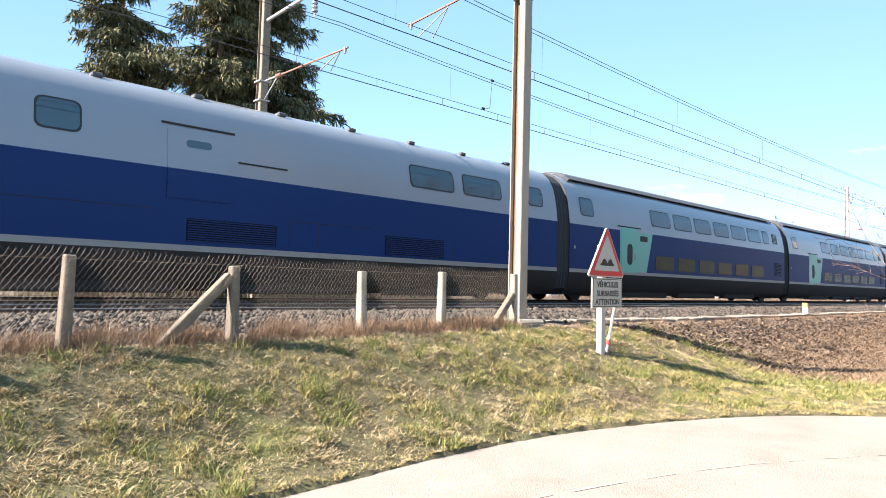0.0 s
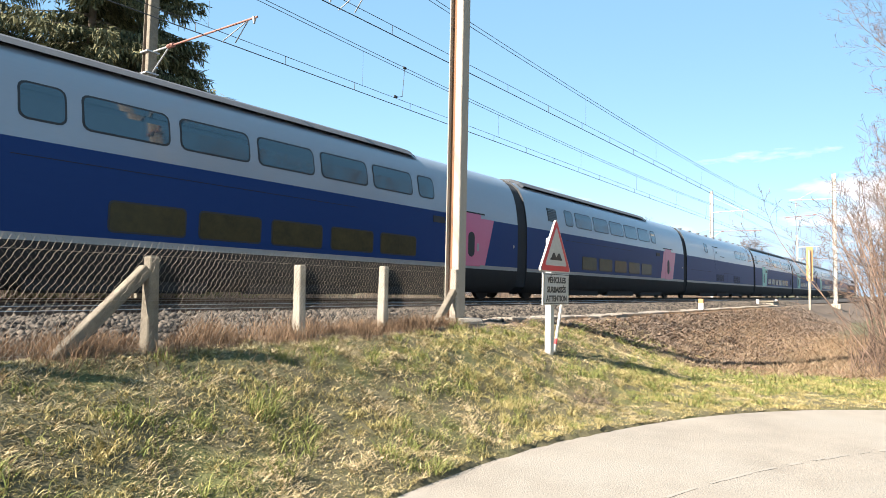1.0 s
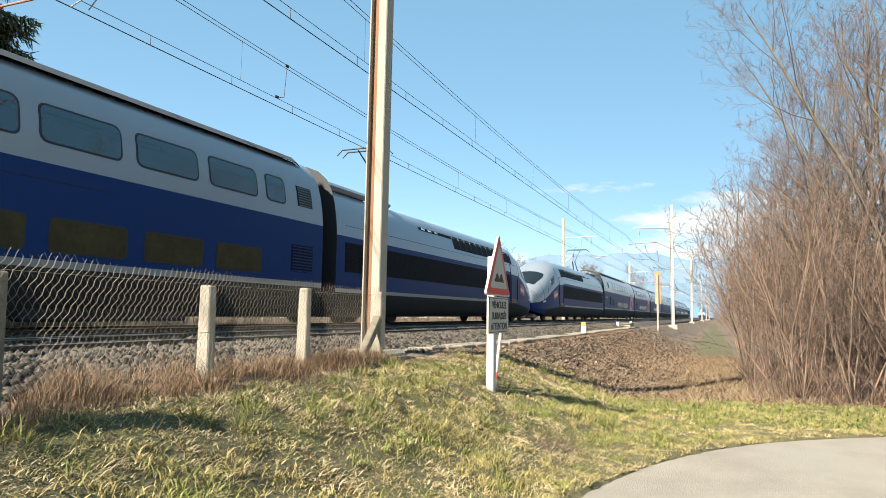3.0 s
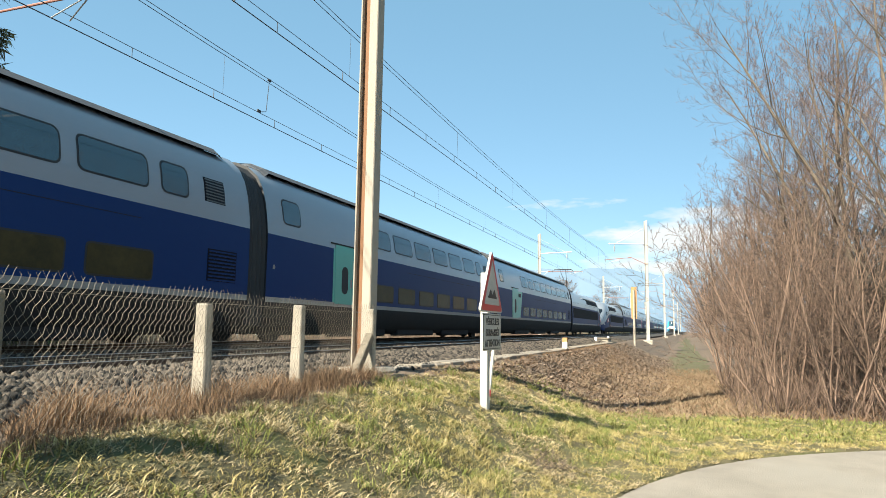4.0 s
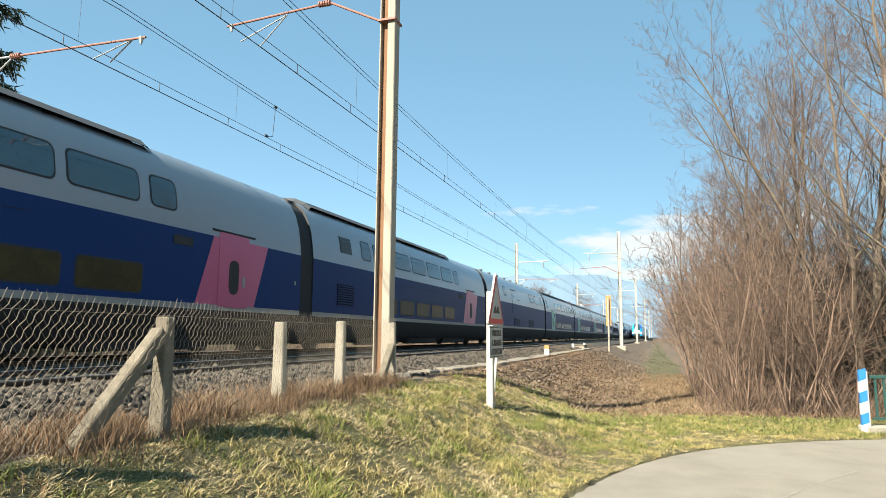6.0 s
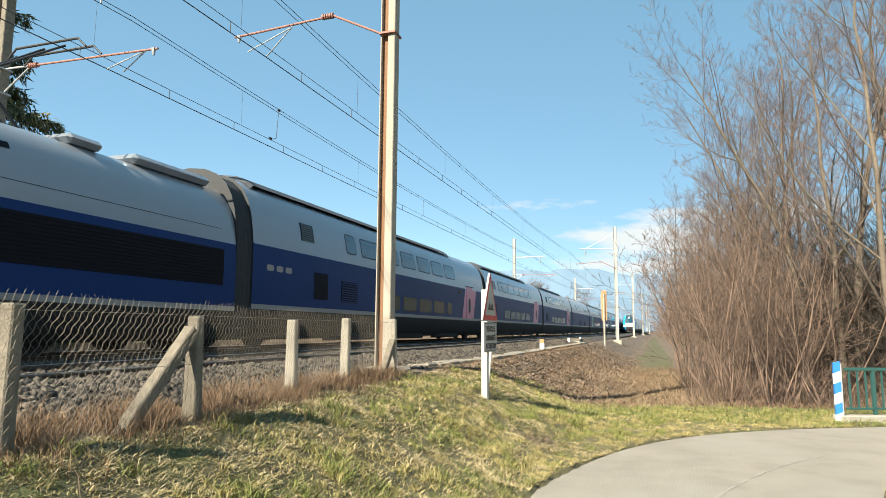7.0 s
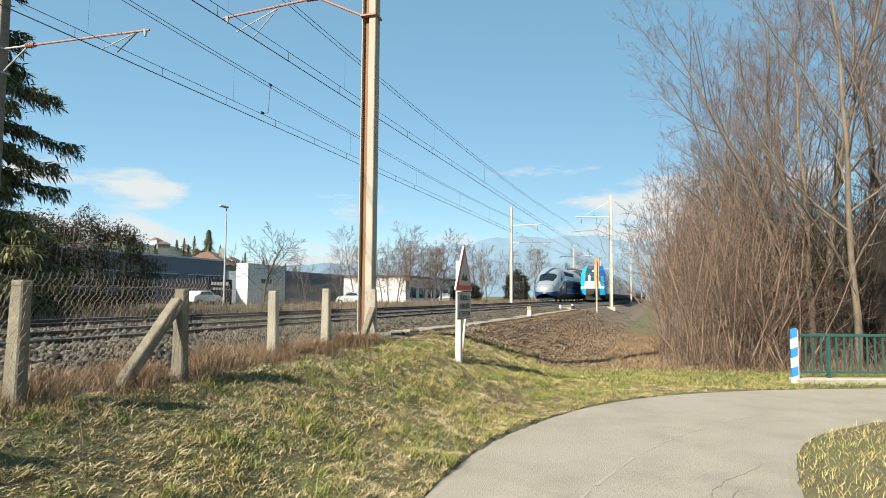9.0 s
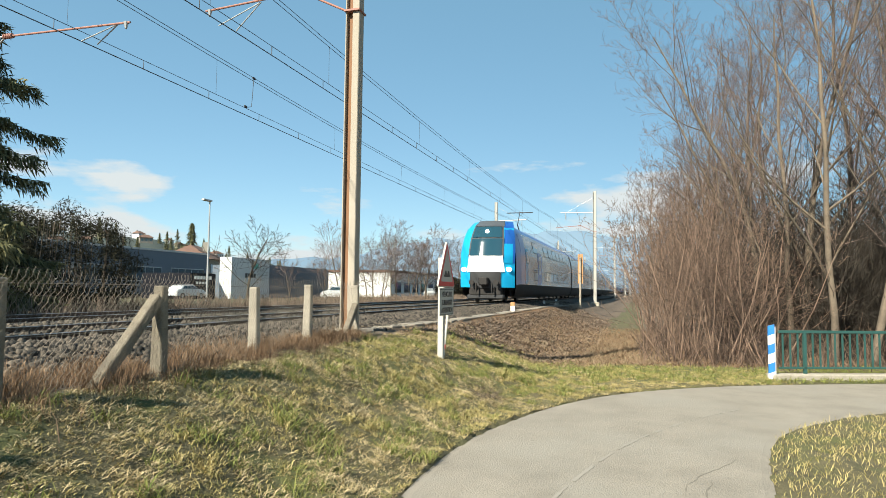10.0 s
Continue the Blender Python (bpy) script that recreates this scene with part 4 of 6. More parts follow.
def seat_coach(length, first_class):
    if first_class:
        car = coach_base(length, "blue and silver double-deck carriage with jade green door panel, moving")
        to_y = lambda v: v
    else:
        car = coach_base(length, "blue and silver double-deck carriage with rose pink door panel, moving")
        to_y = lambda v: length - v
    extra = length - 18.7
    for side in (1, -1):
        def place(a, b):
            p, q = to_y(a), to_y(b)
            return (p, q) if p < q else (q, p)
        if first_class:
            more = 0 if extra < 1 else 2
            uppers = [(0.98, 1.68)] + [(5.45 + 1.74 * k, 6.84 + 1.74 * k) for k in range(6 + more)] + [(15.89 + 1.74 * more, 16.53 + 1.74 * more)]
            lowers = [(5.67 + 1.74 * k, 7.00 + 1.74 * k) for k in range(6 + more)]
        else:
            uppers = [(4.92, 5.56)] + [(5.88 + 1.745 * k, 7.36 + 1.745 * k) for k in range(5)] + [(14.64, 15.28)]
            lowers = [(5.75 + 1.69 * k, 7.12 + 1.69 * k) for k in range(5)]
            if extra > 1:
                uppers = [(5.40 + 1.74 * k, 6.82 + 1.74 * k) for k in range(6)] + [(15.95, 16.60)]
                lowers = [(6.05, 6.65)] + [(7.12 + 1.75 * k, 8.50 + 1.75 * k) for k in range(4)]
        for a, b in uppers:
            framed_window(car, *place(a, b), 2.84, 3.40, side, M_PANE)
        for a, b in lowers:
            framed_window(car, *place(a, b), 1.20, 1.68, side, M_PANE_LOW, 0.07)
        if first_class:
            side_door(car, 3.85, side, M_GREEN, 0.0, 0.30, 0.62, 1.15)
            panel("destination_display", 4.55, 5.05, 2.18, 2.38, M_RUBBER, car, side, off=0.012, radius=0.03)
        else:
            side_door(car, length - 3.1, side, M_PINK, 0.34, 0.34, 1.20, 0.78)
            panel("destination_display", length - 5.0, length - 4.45, 2.18, 2.36, M_RUBBER, car, side, off=0.012, radius=0.03)
        if first_class:
            louvre, vent = ((17.1, 17.97), (17.0, 17.6)) if extra < 1 else ((20.25, 21.1), (20.5, 21.1))
        else:
            louvre, vent = (15.9, 17.0), ((16.0, 16.75) if extra < 1 else (18.6, 19.3))
        grille("louvre", *place(*louvre), 1.28, 1.92, car, side, 9)
        grille("vent", *place(*vent), 2.86, 3.36, car, side, 8, slat=M_TRAINGREY)
        if extra > 1 and not first_class:
            panel("service_hatch", 3.2, 4.0, 1.3, 2.05, M_GRILLE, car, side, off=0.006, radius=0.04)
            for k in range(3):
                panel("emblem_stroke", 0.9 + 0.42 * k, 1.2 + 0.42 * k, 1.9, 2.05, M_STRIPE, car, side, off=0.006, radius=0.06)
        panel("seam", *place(8.0, 15.4), 2.24, 2.252, M_SKIRT, car, side, off=0.003)
        panel("marker_light", *place(0.55, 0.62), 1.7, 1.8, M_STRIPE, car, side, off=0.012, radius=0.02)
    roof_cover(car, 0.7, length - 0.75 if first_class else length - 5.2)
    return car


def bar_coach():
    length = 18.7
    car = coach_base(length, "blue and silver double-deck bar carriage with louvres and few windows, moving")
    for side in (1, -1):
        y = lambda v: length - v
        framed_window(car, y(14.34), y(13.69), 2.92, 3.43, side, M_PANE)
        for a, b in ((6.22, 4.75), (4.36, 2.88), (1.65, 1.0)):
            framed_window(car, y(a), y(b), 2.90, 3.43, side, M_PANE)
        d = panel("service_door", y(12.2), y(10.94), 1.94, 3.32, M_SILVER, car, side, off=0.012, radius=0.05)
        panel("service_door_base", y(12.2), y(10.94), 1.94, 2.50, M_BLUE, d, side, off=0.016)
        panel("door_window", y(11.85), y(11.35), 2.95, 3.10, M_PANE, d, side, off=0.018, radius=0.07)
        panel("rain_rail", y(12.3), y(10.85), 3.36, 3.40, M_SKIRT, car, side, off=0.02)
        panel("hand_rail", y(10.8), y(9.7), 2.78, 2.81, M_SKIRT, car, side, off=0.02)
        grille("louvre", y(11.8), y(9.91), 1.13, 1.58, car, side, 10)
        grille("louvre", y(7.04), y(5.12), 1.10, 1.58, car, side, 10)
        for a, b in ((17.5, 12.4), (9.7, 7.2)):
            panel("seam", y(a), y(b), 1.70, 1.712, M_SKIRT, car, side, off=0.003)
        for a in (9.6, 8.9, 4.8):
            panel("seam", y(a), y(a) + 0.012, 1.1, 1.7, M_SKIRT, car, side, off=0.003)
    for k in range(9):
        bm = bmesh.new()
        box(bm, 0.55, 0.75, 1.5 + 1.9 * k, 1.70 + 1.9 * k, 4.12, 4.21, bevel=0.02)
        part("roof_lug", bm, M_ROOF, car)
    return car


def nose(y):
    """Taper of the power car: factors for width, lowest and highest point at y along it."""
    w = float(np.interp(y, [0, 15.5, 17.4, 18.3, 19.1, 19.9, 20.5, 20.92, 21.12, 21.22, 21.26], [1, 1, 0.985, 0.955, 0.90, 0.82, 0.71, 0.58, 0.43, 0.27, 0.10]))
    hi = float(np.interp(y, [0, 15.0, 16.5, 17.2, 17.9, 18.7, 19.5, 20.2, 20.7, 21.0, 21.14, 21.22, 21.26], [3.84, 3.84, 3.77, 3.58, 3.28, 2.86, 2.44, 2.10, 1.86, 1.66, 1.49, 1.30, 1.12]))
    lo = float(np.interp(y, [0, 19.2, 20.4, 21.0, 21.2, 21.26], [0.22, 0.25, 0.38, 0.56, 0.70, 0.84]))
    return w, lo, hi


def power_car():
    car = thing("power_car", "streamlined silver and blue train power car with pointed nose, moving", "locomotive", "power cars of the express train")
    st = [0.32, 3, 6, 9, 12, 14.5] + [15.2 + 0.32 * k for k in range(18)] + [20.75, 20.86, 20.95, 21.03, 21.10, 21.16, 21.20, 21.23, 21.26]
    body_strip("nose_lip", [s for s in st if s > 19.3], [0.40, 0.6, 0.945], M_BLUE, car, nose)
    body_strip("skirt", [s for s in st if s < 19.4], [0.22, 0.42, 0.945], M_SKIRT, car, nose)
    body_strip("stripe", [s for s in st if s < 15.4], [0.945, 1.06], M_STRIPE, car, nose)
    body_strip("sill_band", [s for s in st if s > 15.15], [0.945, 1.06], M_BLUE, car, nose)
    body_strip("lower_side", st, [1.06, 1.4, 1.8, 2.2, 2.50], M_BLUE, car, nose, colour_line, label="deep blue painted side sweeping down to the nose")
    body_strip("upper_side", st, [2.50, 2.65, 2.80, 3.0, 3.20, 3.38, 3.55, 3.70, 3.85, 3.98, 4.08, 4.22, 4.27], M_SILVER, car, nose, colour_line, label="silver-grey painted upper side, roof and nose")
    end_wall(car, 0.32)
    bm = bmesh.new()
    ring = [skin(21.26, z, nose) for z in SZ]
    bm.faces.new([bm.verts.new((x, 21.258, z)) for x, z in ring] + [bm.verts.new((-x, 21.258, z)) for x, z in ring[-2::-1]])
    part("nose_cap", bm, M_SILVER, car)
    bogie(car, 3.2)
    bogie(car, 16.6)
    for side in (1, -1):
        grille("side_grille", 0.75, 15.45, 1.56, 2.45, car, side, 12, slat=M_GRILLE, shape=nose)
        panel("door_seam", 15.60, 16.70, 1.02, 3.08, M_SKIRT, car, side, off=0.006, radius=0.06, shape=nose)
        panel("window_seam", 17.66, 18.50, 2.86, 3.42, M_SKIRT, car, side, off=0.008, radius=0.16, slant=-0.25, shape=nose)
        panel("cab_door", 15.65, 16.65, 1.05, 3.02, M_BLUE, car, side, off=0.010, radius=0.05, shape=nose)
        panel("cab_door_head", 15.65, 16.65, 2.52, 3.05, M_SILVER, car, side, off=0.014, radius=0.05, shape=nose)
        for a in (15.60, 16.72):
            panel("grab_rail", a, a + 0.05, 1.15, 2.35, M_SKIRT, car, side, off=0.03, shape=nose)
        panel("door_step", 15.75, 16.5, 0.98, 1.20, M_BROWN, car, side, off=0.03, radius=0.02, shape=nose)
        w = panel("cab_window", 17.70, 18.45, 2.89, 3.39, M_SILVER, car, side, off=0.014, radius=0.14, slant=-0.25, shape=nose)
        panel("pane", 17.76, 18.38, 2.93, 3.35, M_CABPANE, w, side, off=0.02, radius=0.10, slant=-0.25, shape=nose)
        panel("operator_emblem", 17.22, 18.12, 1.66, 2.24, M_RED, car, side, off=0.012, radius=0.10, shape=nose, label="red emblem plate with pale lettering shapes")
        for k in range(4):
            panel("emblem_bar", 17.30 + 0.16 * k, 17.405 + 0.16 * k, 1.80, 2.02, M_WHITE, car, side, off=0.018, radius=0.03, shape=nose)
        for k in range(3):
            panel("fleet_number_bar", 19.42 + 0.14 * k, 19.51 + 0.14 * k, 1.74, 1.95, M_WHITE, car, side, off=0.012, radius=0.02, shape=nose)
        panel("nose_flap_seam", 18.9, 18.925, 2.52, 2.95, M_SKIRT, car, side, off=0.006, shape=nose)
        panel("nose_flap_seam", 17.0, 17.03, 2.55, 3.95, M_SKIRT, car, side, off=0.006, shape=nose)
        panel("nose_flap_seam", 19.62, 19.645, 1.6, 4.15, M_SKIRT, car, side, off=0.006, shape=nose)
        slot = panel("roof_slot", 5.7, 8.7, 3.52, 3.64, M_GRILLE, car, side, off=0.006, shape=nose)
        for k in range(3):
            panel("slot_catch", 5.95 + 0.55 * k, 6.2 + 0.55 * k, 3.55, 3.62, M_WHITE, slot, side, off=0.012, shape=nose)
        lou = panel("roof_louvre", 8.7, 16.0, 3.10, 3.66, M_GRILLE, car, side, off=0.006, shape=nose)
        for k in range(2, 14):
            panel("rib", 7.35 + 0.64 * k, 7.40 + 0.64 * k, 3.11, 3.66, M_RUBBER, lou, side, off=0.014, shape=nose)
            panel("rib_tip", 7.36 + 0.64 * k, 7.39 + 0.64 * k, 3.54, 3.65, M_STRIPE, lou, side, off=0.018, shape=nose)
        lamp = panel("headlight", 20.46, 20.74, 3.05, 4.12, M_LENS, car, side, off=0.012, radius=0.12, slant=0.1, shape=nose)
        panel("seam", 0.8, 15.4, 2.96, 2.972, M_SKIRT, car, side, off=0.004, shape=nose)
    # windscreen over the nose
    bm = bmesh.new()
    rings = []
    for k in range(9):
        y = 18.50 + 1.50 * k / 8
        wide = 3.93 + 0.12 * abs(k - 2) / 6
        zs = list(np.linspace(wide, 4.27, 7))
        pts = []
        for z in zs:
            x, zz = skin(y, z, nose)
            pts.append((x + 0.004, y + 0.01, zz + 0.02))
        rings.append([bm.verts.new(p) for p in pts + [(-p[0], p[1], p[2]) for p in pts[-2::-1]]])
    for p, q in zip(rings, rings[1:]):
        for k in range(len(p) - 1):
            bm.faces.new((p[k], p[k + 1], q[k + 1], q[k]))
    bmesh.ops.recalc_face_normals(bm, faces=bm.faces[:])
    part("windscreen", bm, M_CABPANE, car, "dark sloping windscreen", smooth=True)
    bm = bmesh.new()
    rod(bm, (0.5, 19.4, 2.50), (0.2, 18.6, 3.02), 0.015, sides=6)
    part("wiper", bm, M_RUBBER, car)
    bm = bmesh.new()
    box(bm, -0.8, 0.8, 19.6, 20.4, 0.16, 0.42, bevel=0.08)
    part("snow_plough", bm, M_STEEL, car)
    for y0, y1, top in ((0.6, 2.9, 3.90), (3.6, 4.4, 3.88)):
        bm = bmesh.new()
        box(bm, -0.9, 0.9, y0, y1, 3.70, top, bevel=0.09)
        part("roof_housing", bm, M_SILVER, car)
    bm = bmesh.new()
    hinge, knee, top = (0, 4.7, 3.8), (0, 5.5, 4.6), (0, 4.08, 5.66)
    for s in (-0.16, 0.16):
        rod(bm, (s, hinge[1], hinge[2]), (s * 0.5, knee[1], knee[2]), 0.035)
    rod(bm, (0.1, 5.2, 3.9), (0.1, 5.6, 4.55), 0.016)
    pan = part("pantograph", bm, M_RUBBER, car, "black pantograph lower arm")
    bm = bmesh.new()
    for s in (-0.16, 0.16):
        rod(bm, (s * 0.5, knee[1], knee[2]), (s * 1.6, top[1], top[2]), 0.022)
    part("upper_arm", bm, M_RUBBER, pan)
    bm = bmesh.new()
    for dy in (-0.17, 0.17):
        rod(bm, (-0.75, top[1] + dy, top[2]), (0.75, top[1] + dy, top[2]), 0.025)
        for s in (-1, 1):
            rod(bm, (s * 0.75, top[1] + dy, top[2]), (s * 0.95, top[1] + dy, top[2] - 0.18), 0.018)
    part("collector_head", bm, M_RUBBER, pan)
    return car


def gap_one(t):
    """Place along the track of the rear gap of the leading set."""
    return -60.2 + 40.85 * t - 0.265 * t * t + float(np.interp(t, [0, 1, 2, 2.6, 4, 5.5, 7, 10], [0, -0.38, -0.72, -1.1, -1.99, -1.99, -1.74, -1.74]))


TIMES = [0.5 * k for k in range(21)]


def place_far(y):
    return far_x(y), y, RAIL_Z


MOVERS = []

jade, jade_end = seat_coach(18.7, True), seat_coach(21.845, True)
rose, rose_end = seat_coach(18.7, False), seat_coach(21.845, False)
bar = bar_coach()
loco = power_car()
used = set()


def take(car):
    """The carriage itself the first time, then copies of it."""
    if car in used:
        return copy_thing(car, Matrix())
    used.add(car)
    return car


for shift in (0.0, -198.45):
    at = shift
    MOVERS.append((take(loco), at, True, "express"))
    for car, length in ((rose_end, 21.845), (rose, 18.7), (rose, 18.7), (bar, 18.7), (jade, 18.7), (jade, 18.7), (jade, 18.7), (jade_end, 21.845)):
        MOVERS.append((take(car), at, False, "express"))
        at += length
    MOVERS.append((take(loco), at, False, "express"))


# the regional train
def cab_shape(y):
    w = float(np.interp(y, [0.45, 1.0, 2.0, 3.2], [0.965, 0.985, 1, 1]))
    hi = float(np.interp(y, [0.45, 1.0, 1.6, 2.3, 3.2], [3.55, 3.95, 4.16, 4.25, 4.27]))
    return w, 0.22, hi


def regional_car(length, cab):
    car = thing("regional_train_car", "cyan and white double-deck regional train cab car, approaching" if cab else "grey double-deck regional train car behind the cab car", "train carriage", "cars of the regional train")
    shape = cab_shape if cab else shape_plain
    st = ([0.85, 1.0, 1.3, 1.6, 2.0, 2.4, 2.8, 3.2] if cab else [0.3]) + [length * 0.5, length - 0.3]
    head = [s for s in st if s <= 3.2]
    rear = [s for s in st if s >= (3.2 if cab else 0)]
    body_strip("skirt", st, [0.22, 0.42, 0.945], M_SKIRT, car, shape)
    if cab:
        body_strip("cab_side", head, [0.945, 1.4, 1.9, 2.5, 3.0, 3.4], M_NAVY, car, shape, label="deep blue cab side")
        body_strip("cab_roof", head, [3.4, 3.7, 3.98, 4.22, 4.27], M_NAVY, car, shape)
    body_strip("lower_side", rear, [0.945, 1.4, 2.0, 2.55], M_TRAINGREY, car, shape)
    body_strip("upper_side", rear, [2.55, 3.0, 3.4, 3.7], M_TRAINGREY, car, shape)
    body_strip("roof", rear, [3.7, 3.98, 4.22, 4.27], M_NAVY, car, shape)
    end_wall(car, length - 0.3)
    bogie(car, 2.9)
    bogie(car, length - 2.9)
    for side in (1, -1):
        for k in range(int((length - 8) / 2.1)):
            y = 6.2 + 2.1 * k
            if abs(y - length * 0.3) < 1.4:
                continue
            framed_window(car, y, y + 1.55, 2.85, 3.45, side, M_PANE)
            framed_window(car, y, y + 1.55, 1.25, 1.80, side, M_PANE)
        d = panel("door", length * 0.3 - 0.3, length * 0.3 + 1.2, 1.0, 2.9, M_NAVY, car, side, off=0.012, radius=0.05)
        panel("door_window", length * 0.3, length * 0.3 + 0.9, 1.6, 2.7, M_PANE, d, side, off=0.02, radius=0.05)
        if cab:
            c = panel("cab_door", 3.5, 4.2, 1.0, 2.9, M_CYAN, car, side, off=0.012, radius=0.05)
            panel("door_window", 3.62, 4.08, 2.1, 2.75, M_PANE, c, side, off=0.02, radius=0.05)
            panel("blue_sweep", 2.0, 3.3, 0.95, 3.6, M_NAVY, car, side, off=0.006, slant=0.0, slant2=0.0, shape=cab_shape)
    if cab:
        def face(name, u0, u1, z0, z1, material, off, label="", flare=0.0):
            """A patch of the rounded front: u from -1 to 1 across it, heights z."""
            bm = bmesh.new()
            rings = []
            for a in range(9):
                z = z0 + (z1 - z0) * a / 8
                w = float(np.interp(z, [0.5, 2.4, 3.2, 4.0, 4.25], [1.40, 1.42, 1.36, 1.16, 1.0]))
                back = float(np.interp(z, [0.5, 1.3, 2.3, 3.2, 3.85, 4.25], [0.05, 0.0, 0.02, 0.32, 0.72, 1.5]))
                spread = 1 + flare * (z1 - z) / (z1 - z0)
                ring = []
                for k in range(9):
                    u = max(-1.0, min(1.0, (u0 + (u1 - u0) * k / 8) * spread))
                    ring.append(bm.verts.new((u * w, back + 0.55 * abs(u) ** 2.6 - off, z)))
                rings.append(ring)
            for p, q in zip(rings, rings[1:]):
                for k in range(8):
                    bm.faces.new((p[k], p[k + 1], q[k + 1], q[k]))
            bmesh.ops.recalc_face_normals(bm, faces=bm.faces[:])
            return part(name, bm, material, car, label, smooth=True)
        face("front_shell", -1, 1, 0.75, 4.2, M_CYAN, 0.0, "bright cyan cab front")
        face("blue_pillar", 0.66, 1.0, 1.95, 4.2, M_NAVY, 0.012, "deep blue corner pillar")
        face("cyan_flash", 0.66, 0.93, 1.95, 2.95, M_CYAN, 0.024, "cyan flash on the corner pillar")
        face("white_mask", -0.60, 0.60, 1.52, 2.36, M_WHITE, 0.03, "white lower front mask", flare=0.16)
        face("windscreen", -0.58, 0.58, 2.34, 3.22, M_PANE, 0.045, "dark windscreen")
        face("screen_rim", -0.64, 0.64, 2.28, 3.95, M_TRAINGREY, 0.02)
        face("upper_screen", -0.58, 0.58, 3.28, 3.86, M_PANE, 0.045)
        face("roof_cap", -0.66, 0.66, 3.9, 4.24, M_TRAINGREY, 0.03)
        face("coupler_bay", -0.56, 0.56, 0.72, 1.53, M_RUBBER, 0.03, "black coupler opening")
        for s in (-1, 1):
            bm = bmesh.new()
            vs = bmesh.ops.create_uvsphere(bm, u_segments=10, v_segments=6, radius=0.17)["verts"]
            bmesh.ops.transform(bm, matrix=pose(s * 1.16, 0.28, 1.66) @ Matrix.Diagonal((0.8, 0.5, 0.7, 1)), verts=vs)
            part("headlight", bm, HEADLAMP, car, "lit headlight")
            bm = bmesh.new()
            rod(bm, (s * 0.62, -0.25, 1.0), (s * 0.62, 0.1, 1.0), 0.07)
            rod(bm, (s * 0.62, -0.29, 1.0), (s * 0.62, -0.25, 1.0), 0.13, sides=12)
            part("buffer", bm, M_SKIRT, car)
        bm = bmesh.new()
        vs = bmesh.ops.create_uvsphere(bm, u_segments=8, v_segments=6, radius=0.1)["verts"]
        bmesh.ops.translate(bm, verts=vs, vec=(0, 0.50, 3.60))
        part("headlight", bm, HEADLAMP, car, "lit top headlight")
        bm = bmesh.new()
        box(bm, -0.8, 0.8, 0.06, 0.5, 0.35, 0.75, bevel=0.05)
        box(bm, -0.22, 0.22, -0.45, 0.1, 0.85, 1.25, bevel=0.05)
        rod(bm, (-0.4, -0.2, 0.95), (-0.4, -0.2, 0.5), 0.04)
        rod(bm, (0.4, -0.2, 0.95), (0.4, -0.2, 0.5), 0.04)
        part("coupler", bm, M_SKIRT, car)
        bm = bmesh.new()
        box(bm, -0.95, 0.95, 0.05, 0.4, 0.16, 0.4, bevel=0.06)
        part("snow_plough", bm, M_RUBBER, car)
        bm = bmesh.new()
        rod(bm, (0, 9.6, 4.2), (0, 8.6, 4.75), 0.035)
        rod(bm, (0, 8.6, 4.75), (0, 9.4, 5.6), 0.025)
        rod(bm, (-0.85, 9.4, 5.6), (0.85, 9.4, 5.6), 0.03)
        part("pantograph", bm, M_RUBBER, car)
    else:
        body_strip("end_skin", [0.3, 0.31], [0.945, 2.0, 3.0, 3.98, 4.27], M_RUBBER, car)
        end_wall(car, 0.3)
    return car


HEADLAMP = glow("headlamp_glow", (1.0, 0.97, 0.9), 3.0)
REGIONAL = [(0, 372), (1, 342), (2, 313), (3, 287), (4, 259), (5, 229), (6, 197), (7, 161), (7.5, 141.5), (8, 120.5), (8.5, 98.6), (9, 76), (9.5, 53.3), (10, 30.6)]
cab_car, trailer = regional_car(26.4, True), regional_car(22.6, False)
FOLLOW = [(cab_car, 0.0), (trailer, 26.4), (copy_thing(trailer, Matrix()), 49.0), (copy_thing(trailer, Matrix()), 71.6)]


def motions():
    """All that moves: the express leaving on the far track, the regional train coming on the near one."""
    for car, at, turned, _ in MOVERS:
        rows = []
        for t in TIMES:
            y = gap_one(t) + at
            rows.append((t, pose(*place_far(y), 0, 0, HEADING + (180 if turned else 0))))
        walk(car, rows)
    for car, at in FOLLOW:
        walk(car, [(t, pose(near_x(y + at), y + at, RAIL_Z, 0, 0, HEADING)) for t, y in REGIONAL])


